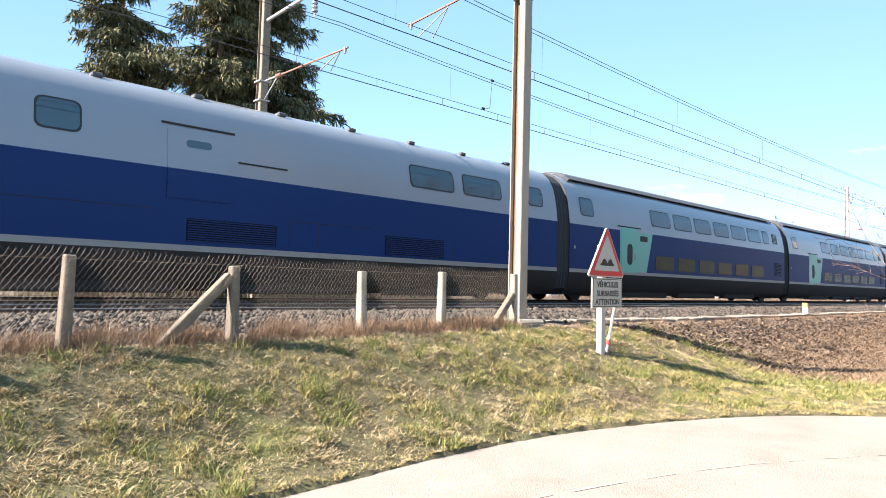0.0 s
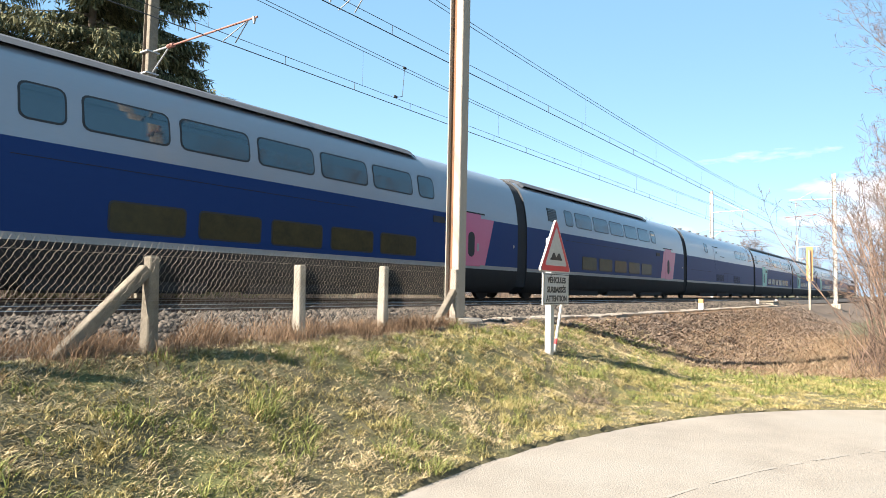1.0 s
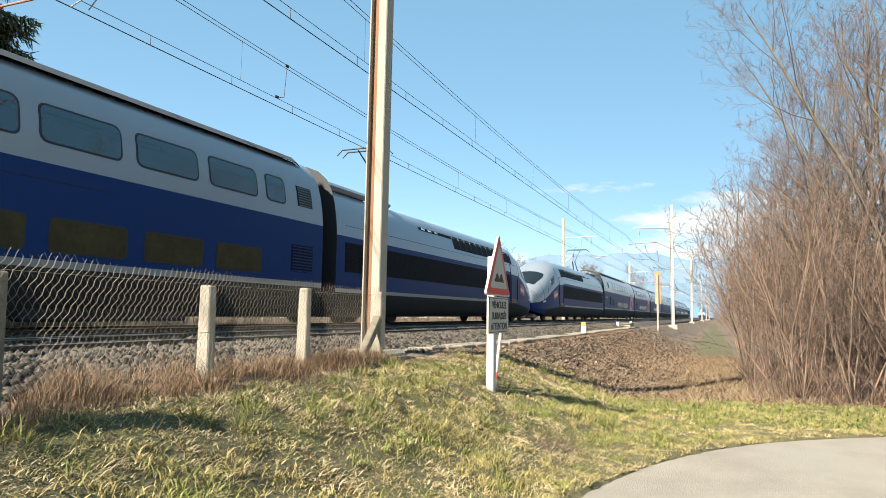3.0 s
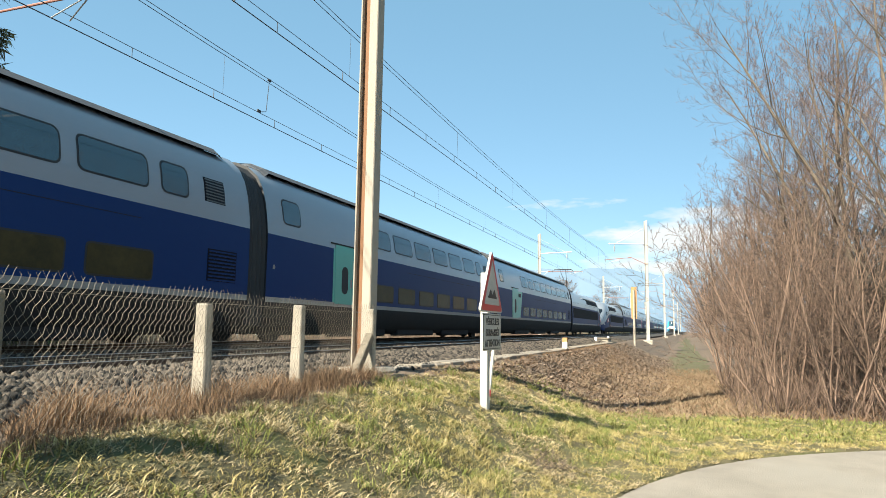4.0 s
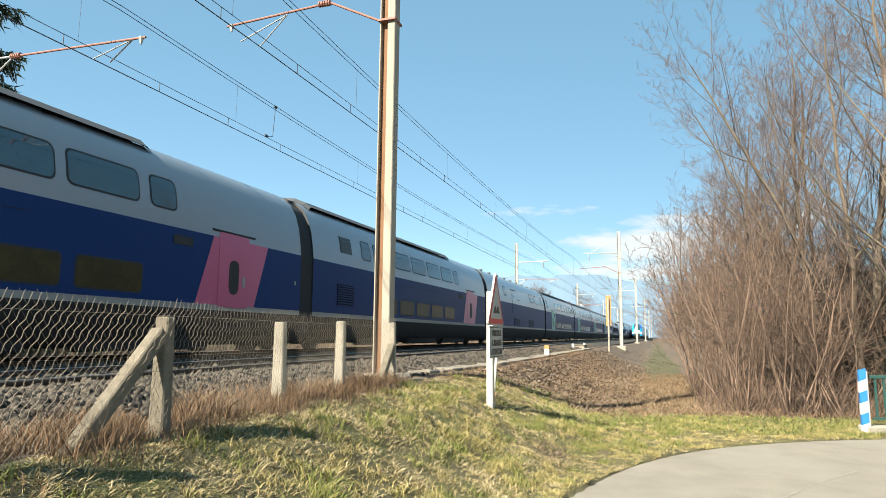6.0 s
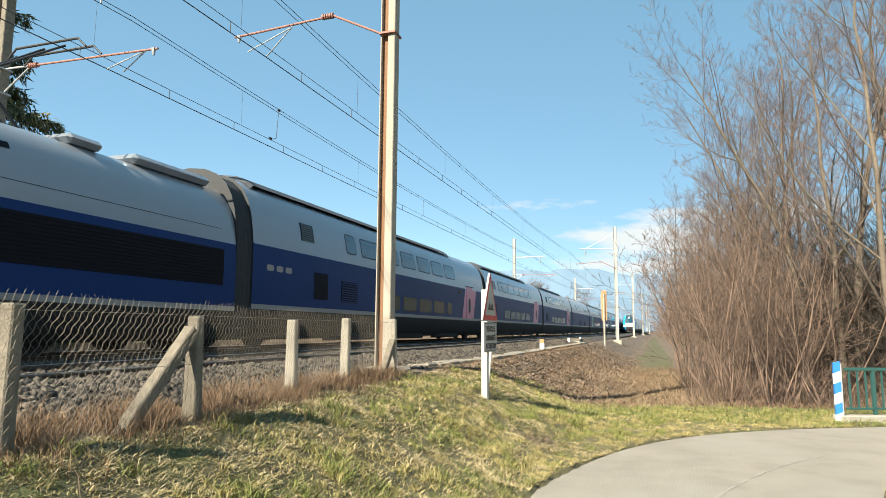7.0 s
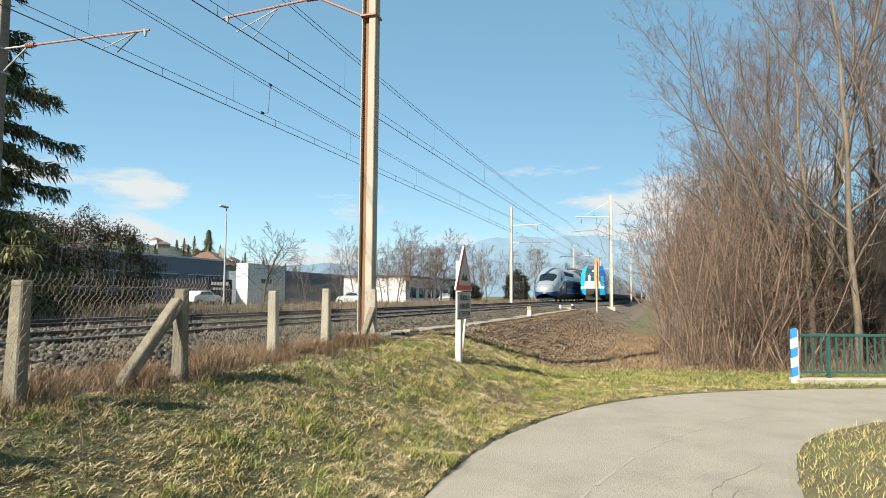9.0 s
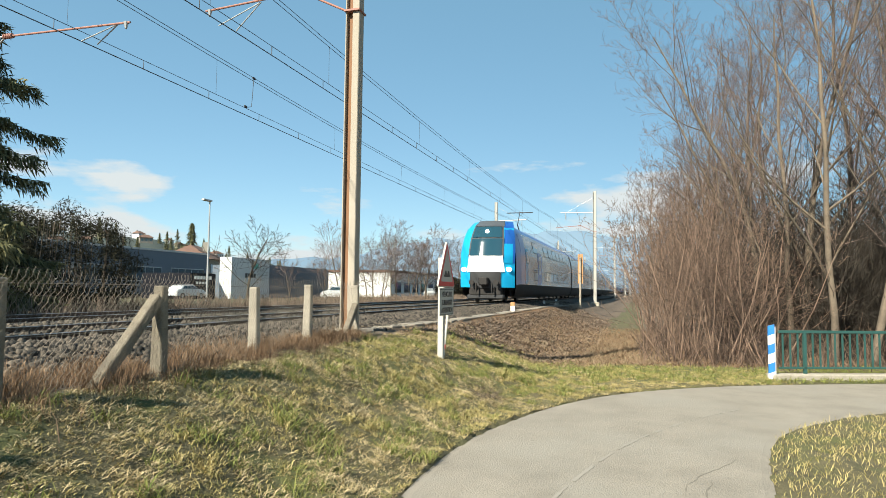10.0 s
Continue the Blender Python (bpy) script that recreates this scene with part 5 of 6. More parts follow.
# ---- trees and shrubs ----
def bare_tree(rng, height, counts, stems=1, lean=(0, 0), trunk_r=0.1, first=0.2, twig=0.0045, width=0.5, angle=(30, 55), reach=0.5, rise=0.10):
    """Segments of a leafless tree: the thick ones and the twigs. counts: side shoots of a shoot, level by level."""
    wood, twigs = [], []
    last = len(counts)

    def grow(p, d, length, r, level):
        n = 8 if level == 0 else 4 if level < last else 2
        pts, e = [p], d.copy()
        sway = 0.07 if level == 0 else 0.13
        for k in range(n):
            e = (e + Vector((rng.gauss(0, sway), rng.gauss(0, sway), rng.gauss(0, sway * 0.6) + (rise if level else 0.02)))).normalized()
            pts.append(pts[-1] + e * (length / n))
        r_end = max(r * (0.22 if level == 0 else 0.35), twig * 0.7)
        for k in range(n):
            a, b = r + (r_end - r) * k / n, r + (r_end - r) * (k + 1) / n
            (wood if level < 2 and stems == 1 or level == 0 else twigs).append((tuple(pts[k]), tuple(pts[k + 1]), max(a, twig), max(b, twig * 0.7)))
        if level == last:
            return
        count = max(2, counts[level] + rng.randint(-1, 1))
        lo = first if level == 0 else 0.18
        roll = rng.uniform(0, 2 * math.pi)
        for k in range(count):
            f = min(0.995, lo + (1 - lo) * (k + rng.uniform(0.1, 0.9)) / count)
            i = min(int(f * n), n - 1)
            base = pts[i].lerp(pts[i + 1], f * n - i)
            axis = (pts[i + 1] - pts[i]).normalized()
            side = axis.orthogonal().normalized()
            roll += 2.4 + rng.uniform(-0.5, 0.5)
            side.rotate(Matrix.Rotation(roll, 3, axis))
            ang = radians(rng.uniform(*angle)) * (1.15 - 0.35 * f)
            nd = (axis * math.cos(ang) + side * math.sin(ang)).normalized()
            nl = length * rng.uniform(0.7, 1.2) * reach * (1.15 - 0.62 * f)
            grow(base, nd, nl, max((r + (r_end - r) * f) * rng.uniform(0.34, 0.50), twig), level + 1)

    for s in range(stems):
        a = rng.uniform(0, 2 * math.pi)
        tilt = 0.0 if stems == 1 else rng.uniform(0.05, width)
        d = Vector((math.cos(a) * tilt + lean[0], math.sin(a) * tilt + lean[1], 1)).normalized()
        p = Vector((math.cos(a), math.sin(a), 0)) * (0.0 if stems == 1 else rng.uniform(0.05, 0.35))
        grow(p, d, height * rng.uniform(0.65, 1.0) if stems > 1 else height, trunk_r * rng.uniform(0.75, 1.0), 0)
    return wood, twigs


def plant_tree(name, label, category, x, y, z, seed, bark, twig_mat, group, **kw):
    rng = random.Random(seed)
    wood, twigs = bare_tree(rng, **kw)
    t = thing(name, label, category, group, at=(x, y, z))
    if kw.get("stems", 1) > 1:
        for k in range(0, len(wood), 8):
            arrays("stem", *tubes(wood[k:k + 8], 5), bark, t)
    else:
        arrays("trunk", *tubes(wood, 5), bark, t)
    tagged(arrays("crown", *tubes(twigs, 3), twig_mat, t), kind="stuff")
    return t


TREE_LABELS = ("tall leafless tree with grey-brown trunk and fine twigs", "leafless multi-branched tree at the edge of the thicket")
# place, height and lean of each tree of the thicket
TREES = [(2.3, 18.6, 11.5, -0.04), (3.0, 18.2, 13.0, 0.02), (1.7, 20.6, 11.0, -0.06), (4.6, 19.8, 13.5, 0.03), (2.3, 21.2, 13.0, -0.05), (6.2, 19.2, 13.0, 0.0),
         (3.6, 23.5, 13.5, 0), (1.2, 24.5, 11.0, 0), (6.5, 23.5, 13.5, 0), (2.0, 25.5, 12.5, 0), (5.2, 18.0, 12.0, 0), (0.6, 31.0, 11.0, 0), (5.2, 21.8, 13.5, 0), (1.6, 23.0, 12.5, 0), (-0.2, 37.0, 10.5, 0),
         (-1.2, 46.0, 10.5, 0), (3.9, 17.4, 10.0, 0), (0.6, 28.0, 12.0, 0), (8.4, 20.5, 13.0, 0), (8.0, 25.0, 13.5, 0), (0.4, 34.0, 12.0, 0), (3.0, 28.5, 13.0, 0)]
grown = []
for k, (x, y, h, tilt) in enumerate(TREES):
    if k < 6:
        grown.append(plant_tree("tree", TREE_LABELS[k % 2], "tree", x, y, -0.55, 100 + k, M_BARK, M_TWIG, "leafless trees of the thicket", height=h, counts=(15, 9, 7, 4), lean=(tilt, -0.03), trunk_r=0.0105 * h, first=0.16, twig=0.0040, angle=(26, 52), reach=0.42, rise=0.09))
    else:
        c = copy_thing(grown[k % 6], pose(x, y, -0.55, 0, 0, 70 + 61 * k))
        f = h / TREES[k % 6][2]
        c.scale = (f, f, f)
SHRUBS = [(-1.7, 17.2, 4.4), (-1.1, 18.8, 5.4), (-0.8, 16.9, 3.8), (-0.3, 17.6, 4.4), (0.4, 17.0, 3.8), (-1.9, 20.8, 4.8), (-0.8, 21.5, 6.0), (-2.3, 24.0, 5.4), (-1.0, 25.5, 7.0), (-2.0, 28.5, 6.0), (-0.6, 29.0, 7.4), (-1.6, 34.0, 6.5), (-0.5, 38.0, 7.0), (-1.0, 44.0, 6.5), (0.8, 21.0, 5.0), (5.6, 22.5, 5.5), (0.6, 27.0, 6.0), (-0.2, 50.0, 7.0), (1.5, 60.0, 8.0),
          (0.2, 18.9, 5.0), (-1.4, 19.6, 4.8), (-0.2, 19.9, 5.6), (-1.6, 22.4, 5.4), (0.2, 23.0, 6.0)]
bushes = []
for k, (x, y, h) in enumerate(SHRUBS):
    z = float(ground_z(x, y)) - 0.05
    if k < 7:
        bushes.append(plant_tree("shrub", "leafless reddish-brown many-stemmed shrub at the path's edge", "shrub", x, y, z, 300 + k, M_REDTWIG, M_REDTWIG, "leafless shrubs of the thicket", height=h, counts=(8, 5, 4), stems=6, first=0.12, twig=0.0040, trunk_r=0.026, width=0.55, angle=(26, 56), reach=0.42, rise=0.06))
    else:
        f = h / SHRUBS[k % 7][2]
        c = copy_thing(bushes[k % 7], pose(x, y, z, 0, 0, 40 + 77 * k))
        f *= 0.75 if x > 0.2 and y < 24 else 1.0
        c.scale = (f, f, f)


def undergrowth():
    """Tangled dry stems at the foot of the thicket."""
    rng = random.Random(21)
    segs = []
    for k in range(2600):
        x, y = rng.uniform(-2.6, 8), rng.uniform(16.0, 24)
        if y < 15.6 + 0.35 * max(x, 0):
            continue
        z = float(ground_z(x, y))
        p = Vector((x, y, z))
        d = Vector((rng.gauss(0, 0.5), rng.gauss(0, 0.5), 1)).normalized()
        l = rng.uniform(0.3, 1.4)
        q = p + d * l * 0.55
        e = (d + Vector((rng.gauss(0, 0.4), rng.gauss(0, 0.4), -0.2))).normalized()
        segs += [(tuple(p), tuple(q), 0.007, 0.005), (tuple(q), tuple(q + e * l * 0.45), 0.005, 0.003)]
    tagged(arrays("undergrowth", *tubes(segs, 3), M_REDTWIG), "tangled dry brown stems under the thicket", "undergrowth", kind="stuff")


undergrowth()


def spruce(name, x, y, z, height, radius, seed, label, bare=1.0):
    """A conifer: trunk, whorls of drooping limbs, and hanging needle sprays."""
    rng = np.random.default_rng(seed)
    t = thing(name, label, "conifer", "dark conifers beyond the tracks", at=(x, y, z))
    arrays("trunk", *tubes([((0, 0, -0.3), (0, 0, height), height * 0.018, 0.02)], 8), M_BARK, t)
    limbs, tris = [], []
    level = bare
    while level < height - 0.3:
        f = level / height
        reach = radius * (1 - f) ** 0.75 * (0.55 + 0.45 * min(1, level / 3))
        n = int(4 + 5 * (1 - f))
        for k in range(n):
            a = rng.uniform(0, 2 * math.pi)
            L = reach * rng.uniform(0.3, 1.3) + 0.25
            p = np.array([0, 0, level + rng.uniform(-0.2, 0.2)])
            out = np.array([math.cos(a), math.sin(a), 0])
            pts = [p]
            for j in range(1, 7):
                u = j / 6
                pts.append(p + out * L * u + np.array([0, 0, L * (0.05 * u - 0.62 * u * u + 0.34 * u ** 4)]))
            for j in range(6):
                limbs.append((tuple(pts[j]), tuple(pts[j + 1]), 0.035 * (1 - j / 7), 0.035 * (1 - (j + 1) / 7)))
            m = int(200 * L)
            u = rng.uniform(0.12, 1.0, m) ** 0.8
            i = np.minimum((u * 6).astype(int), 5)
            P = np.array(pts)
            c = P[i] + (P[i + 1] - P[i]) * (u * 6 - i)[:, None]
            side = np.array([-math.sin(a), math.cos(a), 0])
            lateral = rng.normal(0, 0.18, m) * (0.5 + 0.5 * L / 3)
            c = c + side * lateral[:, None] + out * rng.normal(0, 0.08, m)[:, None] - np.array([0, 0, 1]) * np.abs(lateral)[:, None] * 0.3 - np.array([0, 0, 1]) * (rng.uniform(0, 1, m) ** 2 * 0.45 * u)[:, None]
            dirs = side * np.sign(lateral)[:, None] * rng.uniform(0.1, 0.8, m)[:, None] + out * rng.uniform(0.1, 0.9, m)[:, None] + np.array([0, 0, 1]) * rng.uniform(-2.2, 0.2, m)[:, None]
            dirs /= np.linalg.norm(dirs, axis=1, keepdims=True)
            l = rng.uniform(0.14, 0.36, m)[:, None]
            wv = np.cross(dirs, rng.normal(0, 1, (m, 3)))
            wv /= np.maximum(np.linalg.norm(wv, axis=1, keepdims=True), 1e-6)
            wv *= rng.uniform(0.016, 0.042, m)[:, None]
            tris.append(np.stack([c - wv, c + wv, c + dirs * l], 1))
        level += rng.uniform(0.24, 0.42)
    tagged(arrays("limbs", *tubes(limbs, 4), M_BARK, t), kind="stuff")
    T = np.concatenate(tris).reshape(-1, 3)
    tagged(arrays("needles", T, np.arange(len(T)).reshape(-1, 3), M_NEEDLE, t), kind="stuff")
    return t


spruce("spruce_tree", -24.0, 13.2, 0.2, 16.5, 4.7, 5, "tall dark green spruce with hanging boughs")
spruce("spruce_tree", -25.5, 8.3, 0.2, 14.5, 3.6, 6, "tall dark green spruce with hanging boughs")
spruce("spruce_tree", -23.4, 11.2, 0.2, 16.0, 3.8, 8, "tall dark green spruce standing before another")


def hedge(x, y, z, w, d, h, seed, label):
    """A clipped-loose evergreen hedge of many small leaves round twigs."""
    rng = np.random.default_rng(seed)
    t = thing("hedge", label, "hedge", at=(x, y, z))
    m = 24000
    u = rng.normal(0, 1, (m, 3))
    u /= np.linalg.norm(u, axis=1, keepdims=True)
    r = rng.uniform(0.55, 1.0, m) ** 0.5
    lump = 1 + 0.16 * np.sin(u[:, 0] * 7 + seed) * np.cos(u[:, 1] * 9) + 0.1 * np.sin(u[:, 2] * 13)
    c = u * (r * lump)[:, None] * np.array([w / 2, d / 2, h * 0.62]) + np.array([0, 0, h * 0.42])
    c[:, 2] = np.abs(c[:, 2])
    a, b = rng.normal(0, 1, (m, 3)), rng.normal(0, 1, (m, 3))
    a /= np.linalg.norm(a, axis=1, keepdims=True)
    b /= np.linalg.norm(b, axis=1, keepdims=True)
    T = np.stack([c - b * 0.04, c + b * 0.03, c + a * 0.19], 1).reshape(-1, 3)
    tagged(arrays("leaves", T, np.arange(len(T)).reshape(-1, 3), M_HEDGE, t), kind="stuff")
    segs = []
    for k in range(40):
        p = rng.uniform(-0.4, 0.4, 2) * np.array([w, d])
        segs.append(((p[0], p[1], -0.1), (p[0] * 1.1, p[1] * 1.1, h * 0.8), 0.05, 0.02))
    tagged(arrays("stems", *tubes(segs, 4), M_BARK, t), kind="stuff")


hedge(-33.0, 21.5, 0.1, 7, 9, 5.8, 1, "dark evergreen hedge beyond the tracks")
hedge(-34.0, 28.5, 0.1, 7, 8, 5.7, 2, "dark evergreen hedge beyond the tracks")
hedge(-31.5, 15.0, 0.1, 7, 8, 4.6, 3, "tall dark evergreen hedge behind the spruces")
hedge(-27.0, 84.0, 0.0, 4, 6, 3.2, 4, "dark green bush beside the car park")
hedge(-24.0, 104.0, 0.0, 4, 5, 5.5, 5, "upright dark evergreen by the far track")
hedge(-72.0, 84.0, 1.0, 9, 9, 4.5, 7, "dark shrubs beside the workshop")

# leafless trees beyond the tracks
FAR_TREES = [(-35, 66, 6.4, 0), (-33, 74, 6.0, 1), (-31, 72, 7.6, 0), (-30, 82, 7.2, 1), (-29, 90, 6.8, 0), (-36, 82, 6.4, 1), (-27, 96, 6.0, 0), (-24, 120, 8, 1), (-25, 140, 9, 0), (-22, 160, 9, 1), (-20, 190, 10, 0), (-34, 60, 4.6, 0), (-35, 69, 5.0, 1), (-33, 64, 5.0, 0), (-30, 76, 6.0, 1), (-33, 79, 6.4, 0), (-31, 86, 6.5, 1), (-28, 92, 6.6, 0), (-29, 100, 6.8, 1), (-27, 108, 7, 0), (-34, 90, 6.8, 1), (-35, 74, 5.6, 0), (-32, 69, 5.4, 1), (-36, 57, 4.2, 0), (-26, 116, 7, 1), (-30, 80, 5.8, 0), (-33, 85, 6.0, 1)]
models = []
for k, (x, y, h, kind) in enumerate(FAR_TREES):
    if k < 3:
        models.append(plant_tree("tree", "small leafless tree with dark spreading branches beyond the tracks", "tree", x, y, 0.1, 500 + k, M_BARK, M_TWIG, "leafless trees beyond the tracks", height=h * 1.15, counts=(13, 8, 6), trunk_r=0.11, first=0.12, twig=0.014, angle=(32, 62), reach=0.52, rise=0.06))
    else:
        f = h / FAR_TREES[k % 3][2]
        c = copy_thing(models[k % 3], pose(x, y, 0.1, 0, 0, 53 * k))
        c.scale = (f, f, f)

plant_tree("tree", "dark spreading leafless tree before the white building", "tree", -36.7, 50.5, 0.1, 77, M_DARKBARK_SHADE, M_DARKBARK_SHADE, "leafless trees beyond the tracks", height=6.4, counts=(11, 7, 5), trunk_r=0.17, first=0.12, twig=0.017, angle=(38, 66), reach=0.60, rise=0.08)

# woods behind the camera side and along the far right, seen in glass and at the end of the line
for k in range(16):
    y = 70 + 22 * k
    f = 0.9 + 0.05 * (k % 4)
    c = copy_thing(bushes[k % 7], pose(0.5 + 2.2 * (k % 3) - 0.004 * y, y, -0.4, 0, 0, 31 * k))
    c.scale = (1.6 * f, 1.6 * f, 1.5 * f)
for k in range(34):
    y = 42 + 6.5 * k
    c = copy_thing(grown[k % 6], pose(2.2 + 1.7 * (k % 3), y, -0.45, 0, 0, 83 * k))


# ---- buildings and distance beyond the tracks ----
def box_part(name, dims, material, parent, label=""):
    bm = bmesh.new()
    box(bm, *dims)
    return part(name, bm, material, parent, label)


def workshop():
    b = thing("workshop_building", "low blue-grey clad workshop with dark strip windows", "building", at=(-60.0, 60.0, 0.0))
    box_part("wall", (-22, 0, -12, 16.0, -0.5, 6.0), M_WALLGREY, b)
    box_part("parapet", (-22.2, 0.12, -12.2, 16.2, 6.0, 6.22), M_STEEL, b)
    for y0, y1 in ((-9, -1), (1.2, 6.8), (8.6, 15.2)):
        w = box_part("window", (0.0, 0.06, y0, y1, 2.2, 4.0), M_STEEL, b)
        n = max(2, round((y1 - y0) / 1.4))
        for k in range(n):
            a = y0 + (y1 - y0) * k / n
            box_part("pane", (0.06, 0.09, a + 0.06, y0 + (y1 - y0) * (k + 1) / n - 0.06, 2.3, 3.9), M_PANE, w)
    box_part("plinth", (0.0, 0.1, -12, 16, -0.5, 0.6), M_CONC_DARK, b)


def showroom():
    b = thing("showroom_building", "white rendered box building with grey annexe and small sign", "building", at=(-45.0, 60.0, 0.0))
    box_part("wall", (-1.5, 0, 0, 7.6, -0.5, 4.85), M_WALLWHITE, b)
    box_part("annexe", (-8, -0.4, 7.6, 24, -0.5, 4.3), M_WALLGREY, b)
    for z, y0, y1, m in ((4.0, 4.3, 5.2, M_GREEN), (2.9, 2.6, 3.0, M_BLACK), (2.9, 3.15, 3.55, M_BLACK), (2.9, 3.7, 4.1, M_BLACK), (2.9, 4.25, 4.65, M_BLACK)):
        box_part("sign_bar", (0.0, 0.04, y0, y1, z - 0.25, z + 0.25), m, b)
    box_part("entrance", (-8, -2, -4.2, 0, -0.5, 3.0), M_GRILLE, b)
    for k in range(6):
        box_part("sign_bar", (-2, -1.95, -3.6 + 0.5 * k, -3.25 + 0.5 * k, 2.35, 2.7), M_WHITE, b)
    for k in range(4):
        box_part("sign_bar", (-2, -1.95, -3.3 + 0.5 * k, -2.95 + 0.5 * k, 1.85, 2.1), M_WHITE, b)


workshop()
showroom()


def house(x, y, z, w, d, h, turn, wall, label):
    b = thing("house", label, "house", "houses on the hillside", at=(x, y, z), turn=turn)
    box_part("wall", (-w / 2, w / 2, -d / 2, d / 2, -3, h), wall, b)
    bm = bmesh.new()
    o = 0.5
    vs = [bm.verts.new(p) for p in ((-w / 2 - o, -d / 2 - o, h), (w / 2 + o, -d / 2 - o, h), (w / 2 + o, d / 2 + o, h), (-w / 2 - o, d / 2 + o, h), (0, -d / 4, h + w * 0.32), (0, d / 4, h + w * 0.32))]
    for f in ((0, 1, 4), (1, 2, 5, 4), (2, 3, 5), (3, 0, 4, 5), (0, 3, 2, 1)):
        bm.faces.new([vs[i] for i in f])
    part("roof", bm, M_TILE, b)
    for k in range(3):
        for s in (-1, 1):
            box_part("window", (s * w / 2 - 0.06, s * w / 2 + 0.06, -d / 3 + d / 3 * k - 0.6, -d / 3 + d / 3 * k + 0.6, h - 2.1, h - 0.8), M_PANE, b)
    box_part("chimney", (w * 0.2, w * 0.2 + 0.7, -0.35, 0.35, h, h + w * 0.32 + 0.5), M_BEIGE, b)


house(-68.5, 84, 1.0, 7, 8, 4.8, 20, M_BEIGE, "house with steep brown tiled roof behind the workshop")
HILL_H = [10, 40, 46, 48, 50, 52, 54]
rng = random.Random(31)
for k in range(44):
    bearing = 31 + 34 * k / 43 + rng.uniform(-0.6, 0.6)
    a = radians(bearing)
    dist = rng.uniform(360, 540)
    h = float(np.interp((bearing - 30) / 70, np.linspace(0, 1, len(HILL_H)), HILL_H))
    x, y = -math.sin(a) * dist, math.cos(a) * dist
    house(x, y, float(np.interp(dist, [300, 443, 560], [-4, 0.72 * h, h])), rng.uniform(5, 7), rng.uniform(5.5, 8), rng.uniform(2.6, 4.2), rng.uniform(0, 180), rng.choice([M_BEIGE, M_WALLWHITE, M_BEIGE]), "pale rendered house with tiled roof on the hillside")


def hill(name, label, a0, a1, dist, depth, heights, material, seed, jag):
    """A ridge seen along an arc of bearings (degrees from +y towards -x)."""
    rng = random.Random(seed)
    bm = bmesh.new()
    rows = [[], [], []]
    n = 90
    for k in range(n + 1):
        f = k / n
        a = radians(a0 + (a1 - a0) * f)
        h = float(np.interp(f, np.linspace(0, 1, len(heights)), heights)) + jag * (noise.fractal((f * 22, seed, 0.0), 0.9, 2.0, 4))
        for j, (dd, hh) in enumerate(((0, -4), (depth * 0.55, h * 0.72), (depth, h))):
            r = dist + dd
            rows[j].append(bm.verts.new((-math.sin(a) * r, math.cos(a) * r, hh)))
    for p, q in zip(rows, rows[1:]):
        for k in range(n):
            bm.faces.new((p[k], p[k + 1], q[k + 1], q[k]))
    bmesh.ops.recalc_face_normals(bm, faces=bm.faces[:])
    tagged(part(name, bm, material, smooth=True), label, kind="structure")


hill("backdrop_hill", "wooded hillside with houses beyond the railway", 30, 100, 300, 260, HILL_H, M_HILL, 3, 3.0)
hill("backdrop_ridge", "wooded ridge coloured blue for haze", -20, 60, 1400, 300, [60, 72, 86, 92, 84, 70, 58, 50], M_MOUNT, 5, 10)
hill("backdrop_mountain", "distant mountain coloured pale blue for haze, with cloud above", -14, 34, 2300, 300, [120, 165, 210, 245, 235, 185, 120, 70], M_MOUNT, 8, 16)


def far_conifer(x, y, z, h):
    rng = np.random.default_rng(int(h * 100))
    t = thing("conifer", "small dark distant conifer", "conifer", "distant conifers", at=(x, y, z))
    arrays("trunk", *tubes([((0, 0, -1), (0, 0, h), 0.2, 0.03)], 5), M_BARK, t)
    m = 2600
    f = rng.uniform(0.05, 1, m)
    a = rng.uniform(0, 2 * math.pi, m)
    r = (1 - f) * h * 0.31 * rng.uniform(0.3, 1.1, m) * (0.75 + 0.25 * np.sin(f * 40))
    c = np.stack([np.cos(a) * r, np.sin(a) * r, f * h], 1)
    d = np.stack([np.cos(a), np.sin(a), rng.uniform(-0.9, 0.1, m)], 1) * 0.5
    w = np.stack([-np.sin(a), np.cos(a), np.zeros(m)], 1) * 0.14
    T = np.stack([c - w, c + w, c + d], 1).reshape(-1, 3)
    tagged(arrays("needles", T, np.arange(len(T)).reshape(-1, 3), M_NEEDLE, t), kind="stuff")


far_conifer(-72.2, 88, 1, 11.0)
far_conifer(-112, 74, 0, 12)
rng = random.Random(37)
for k in range(60):
    bearing = 30 + 36 * k / 59 + rng.uniform(-0.8, 0.8)
    dist = rng.uniform(350, 545)
    a = radians(bearing)
    h = float(np.interp((bearing - 30) / 70, np.linspace(0, 1, len(HILL_H)), HILL_H))
    far_conifer(-math.sin(a) * dist, math.cos(a) * dist, float(np.interp(dist, [300, 443, 560], [-4, 0.72 * h, h])) - 0.4, rng.uniform(8, 15))


def street_lamp(x, y, z, h):
    l = thing("street_lamp", "tall grey street lamp with flat head", "street lamp", at=(x, y, z))
    bm = bmesh.new()
    rod(bm, (0, 0, -0.2), (0, 0, h), 0.09, 0.05)
    part("pole", bm, M_STEEL, l)
    bm = bmesh.new()
    box(bm, -0.15, 0.15, -0.9, 0.15, h - 0.05, h + 0.1, bevel=0.04)
    part("head", bm, M_STEEL, l)


street_lamp(-35.0, 42.5, 0.3, 8.0)


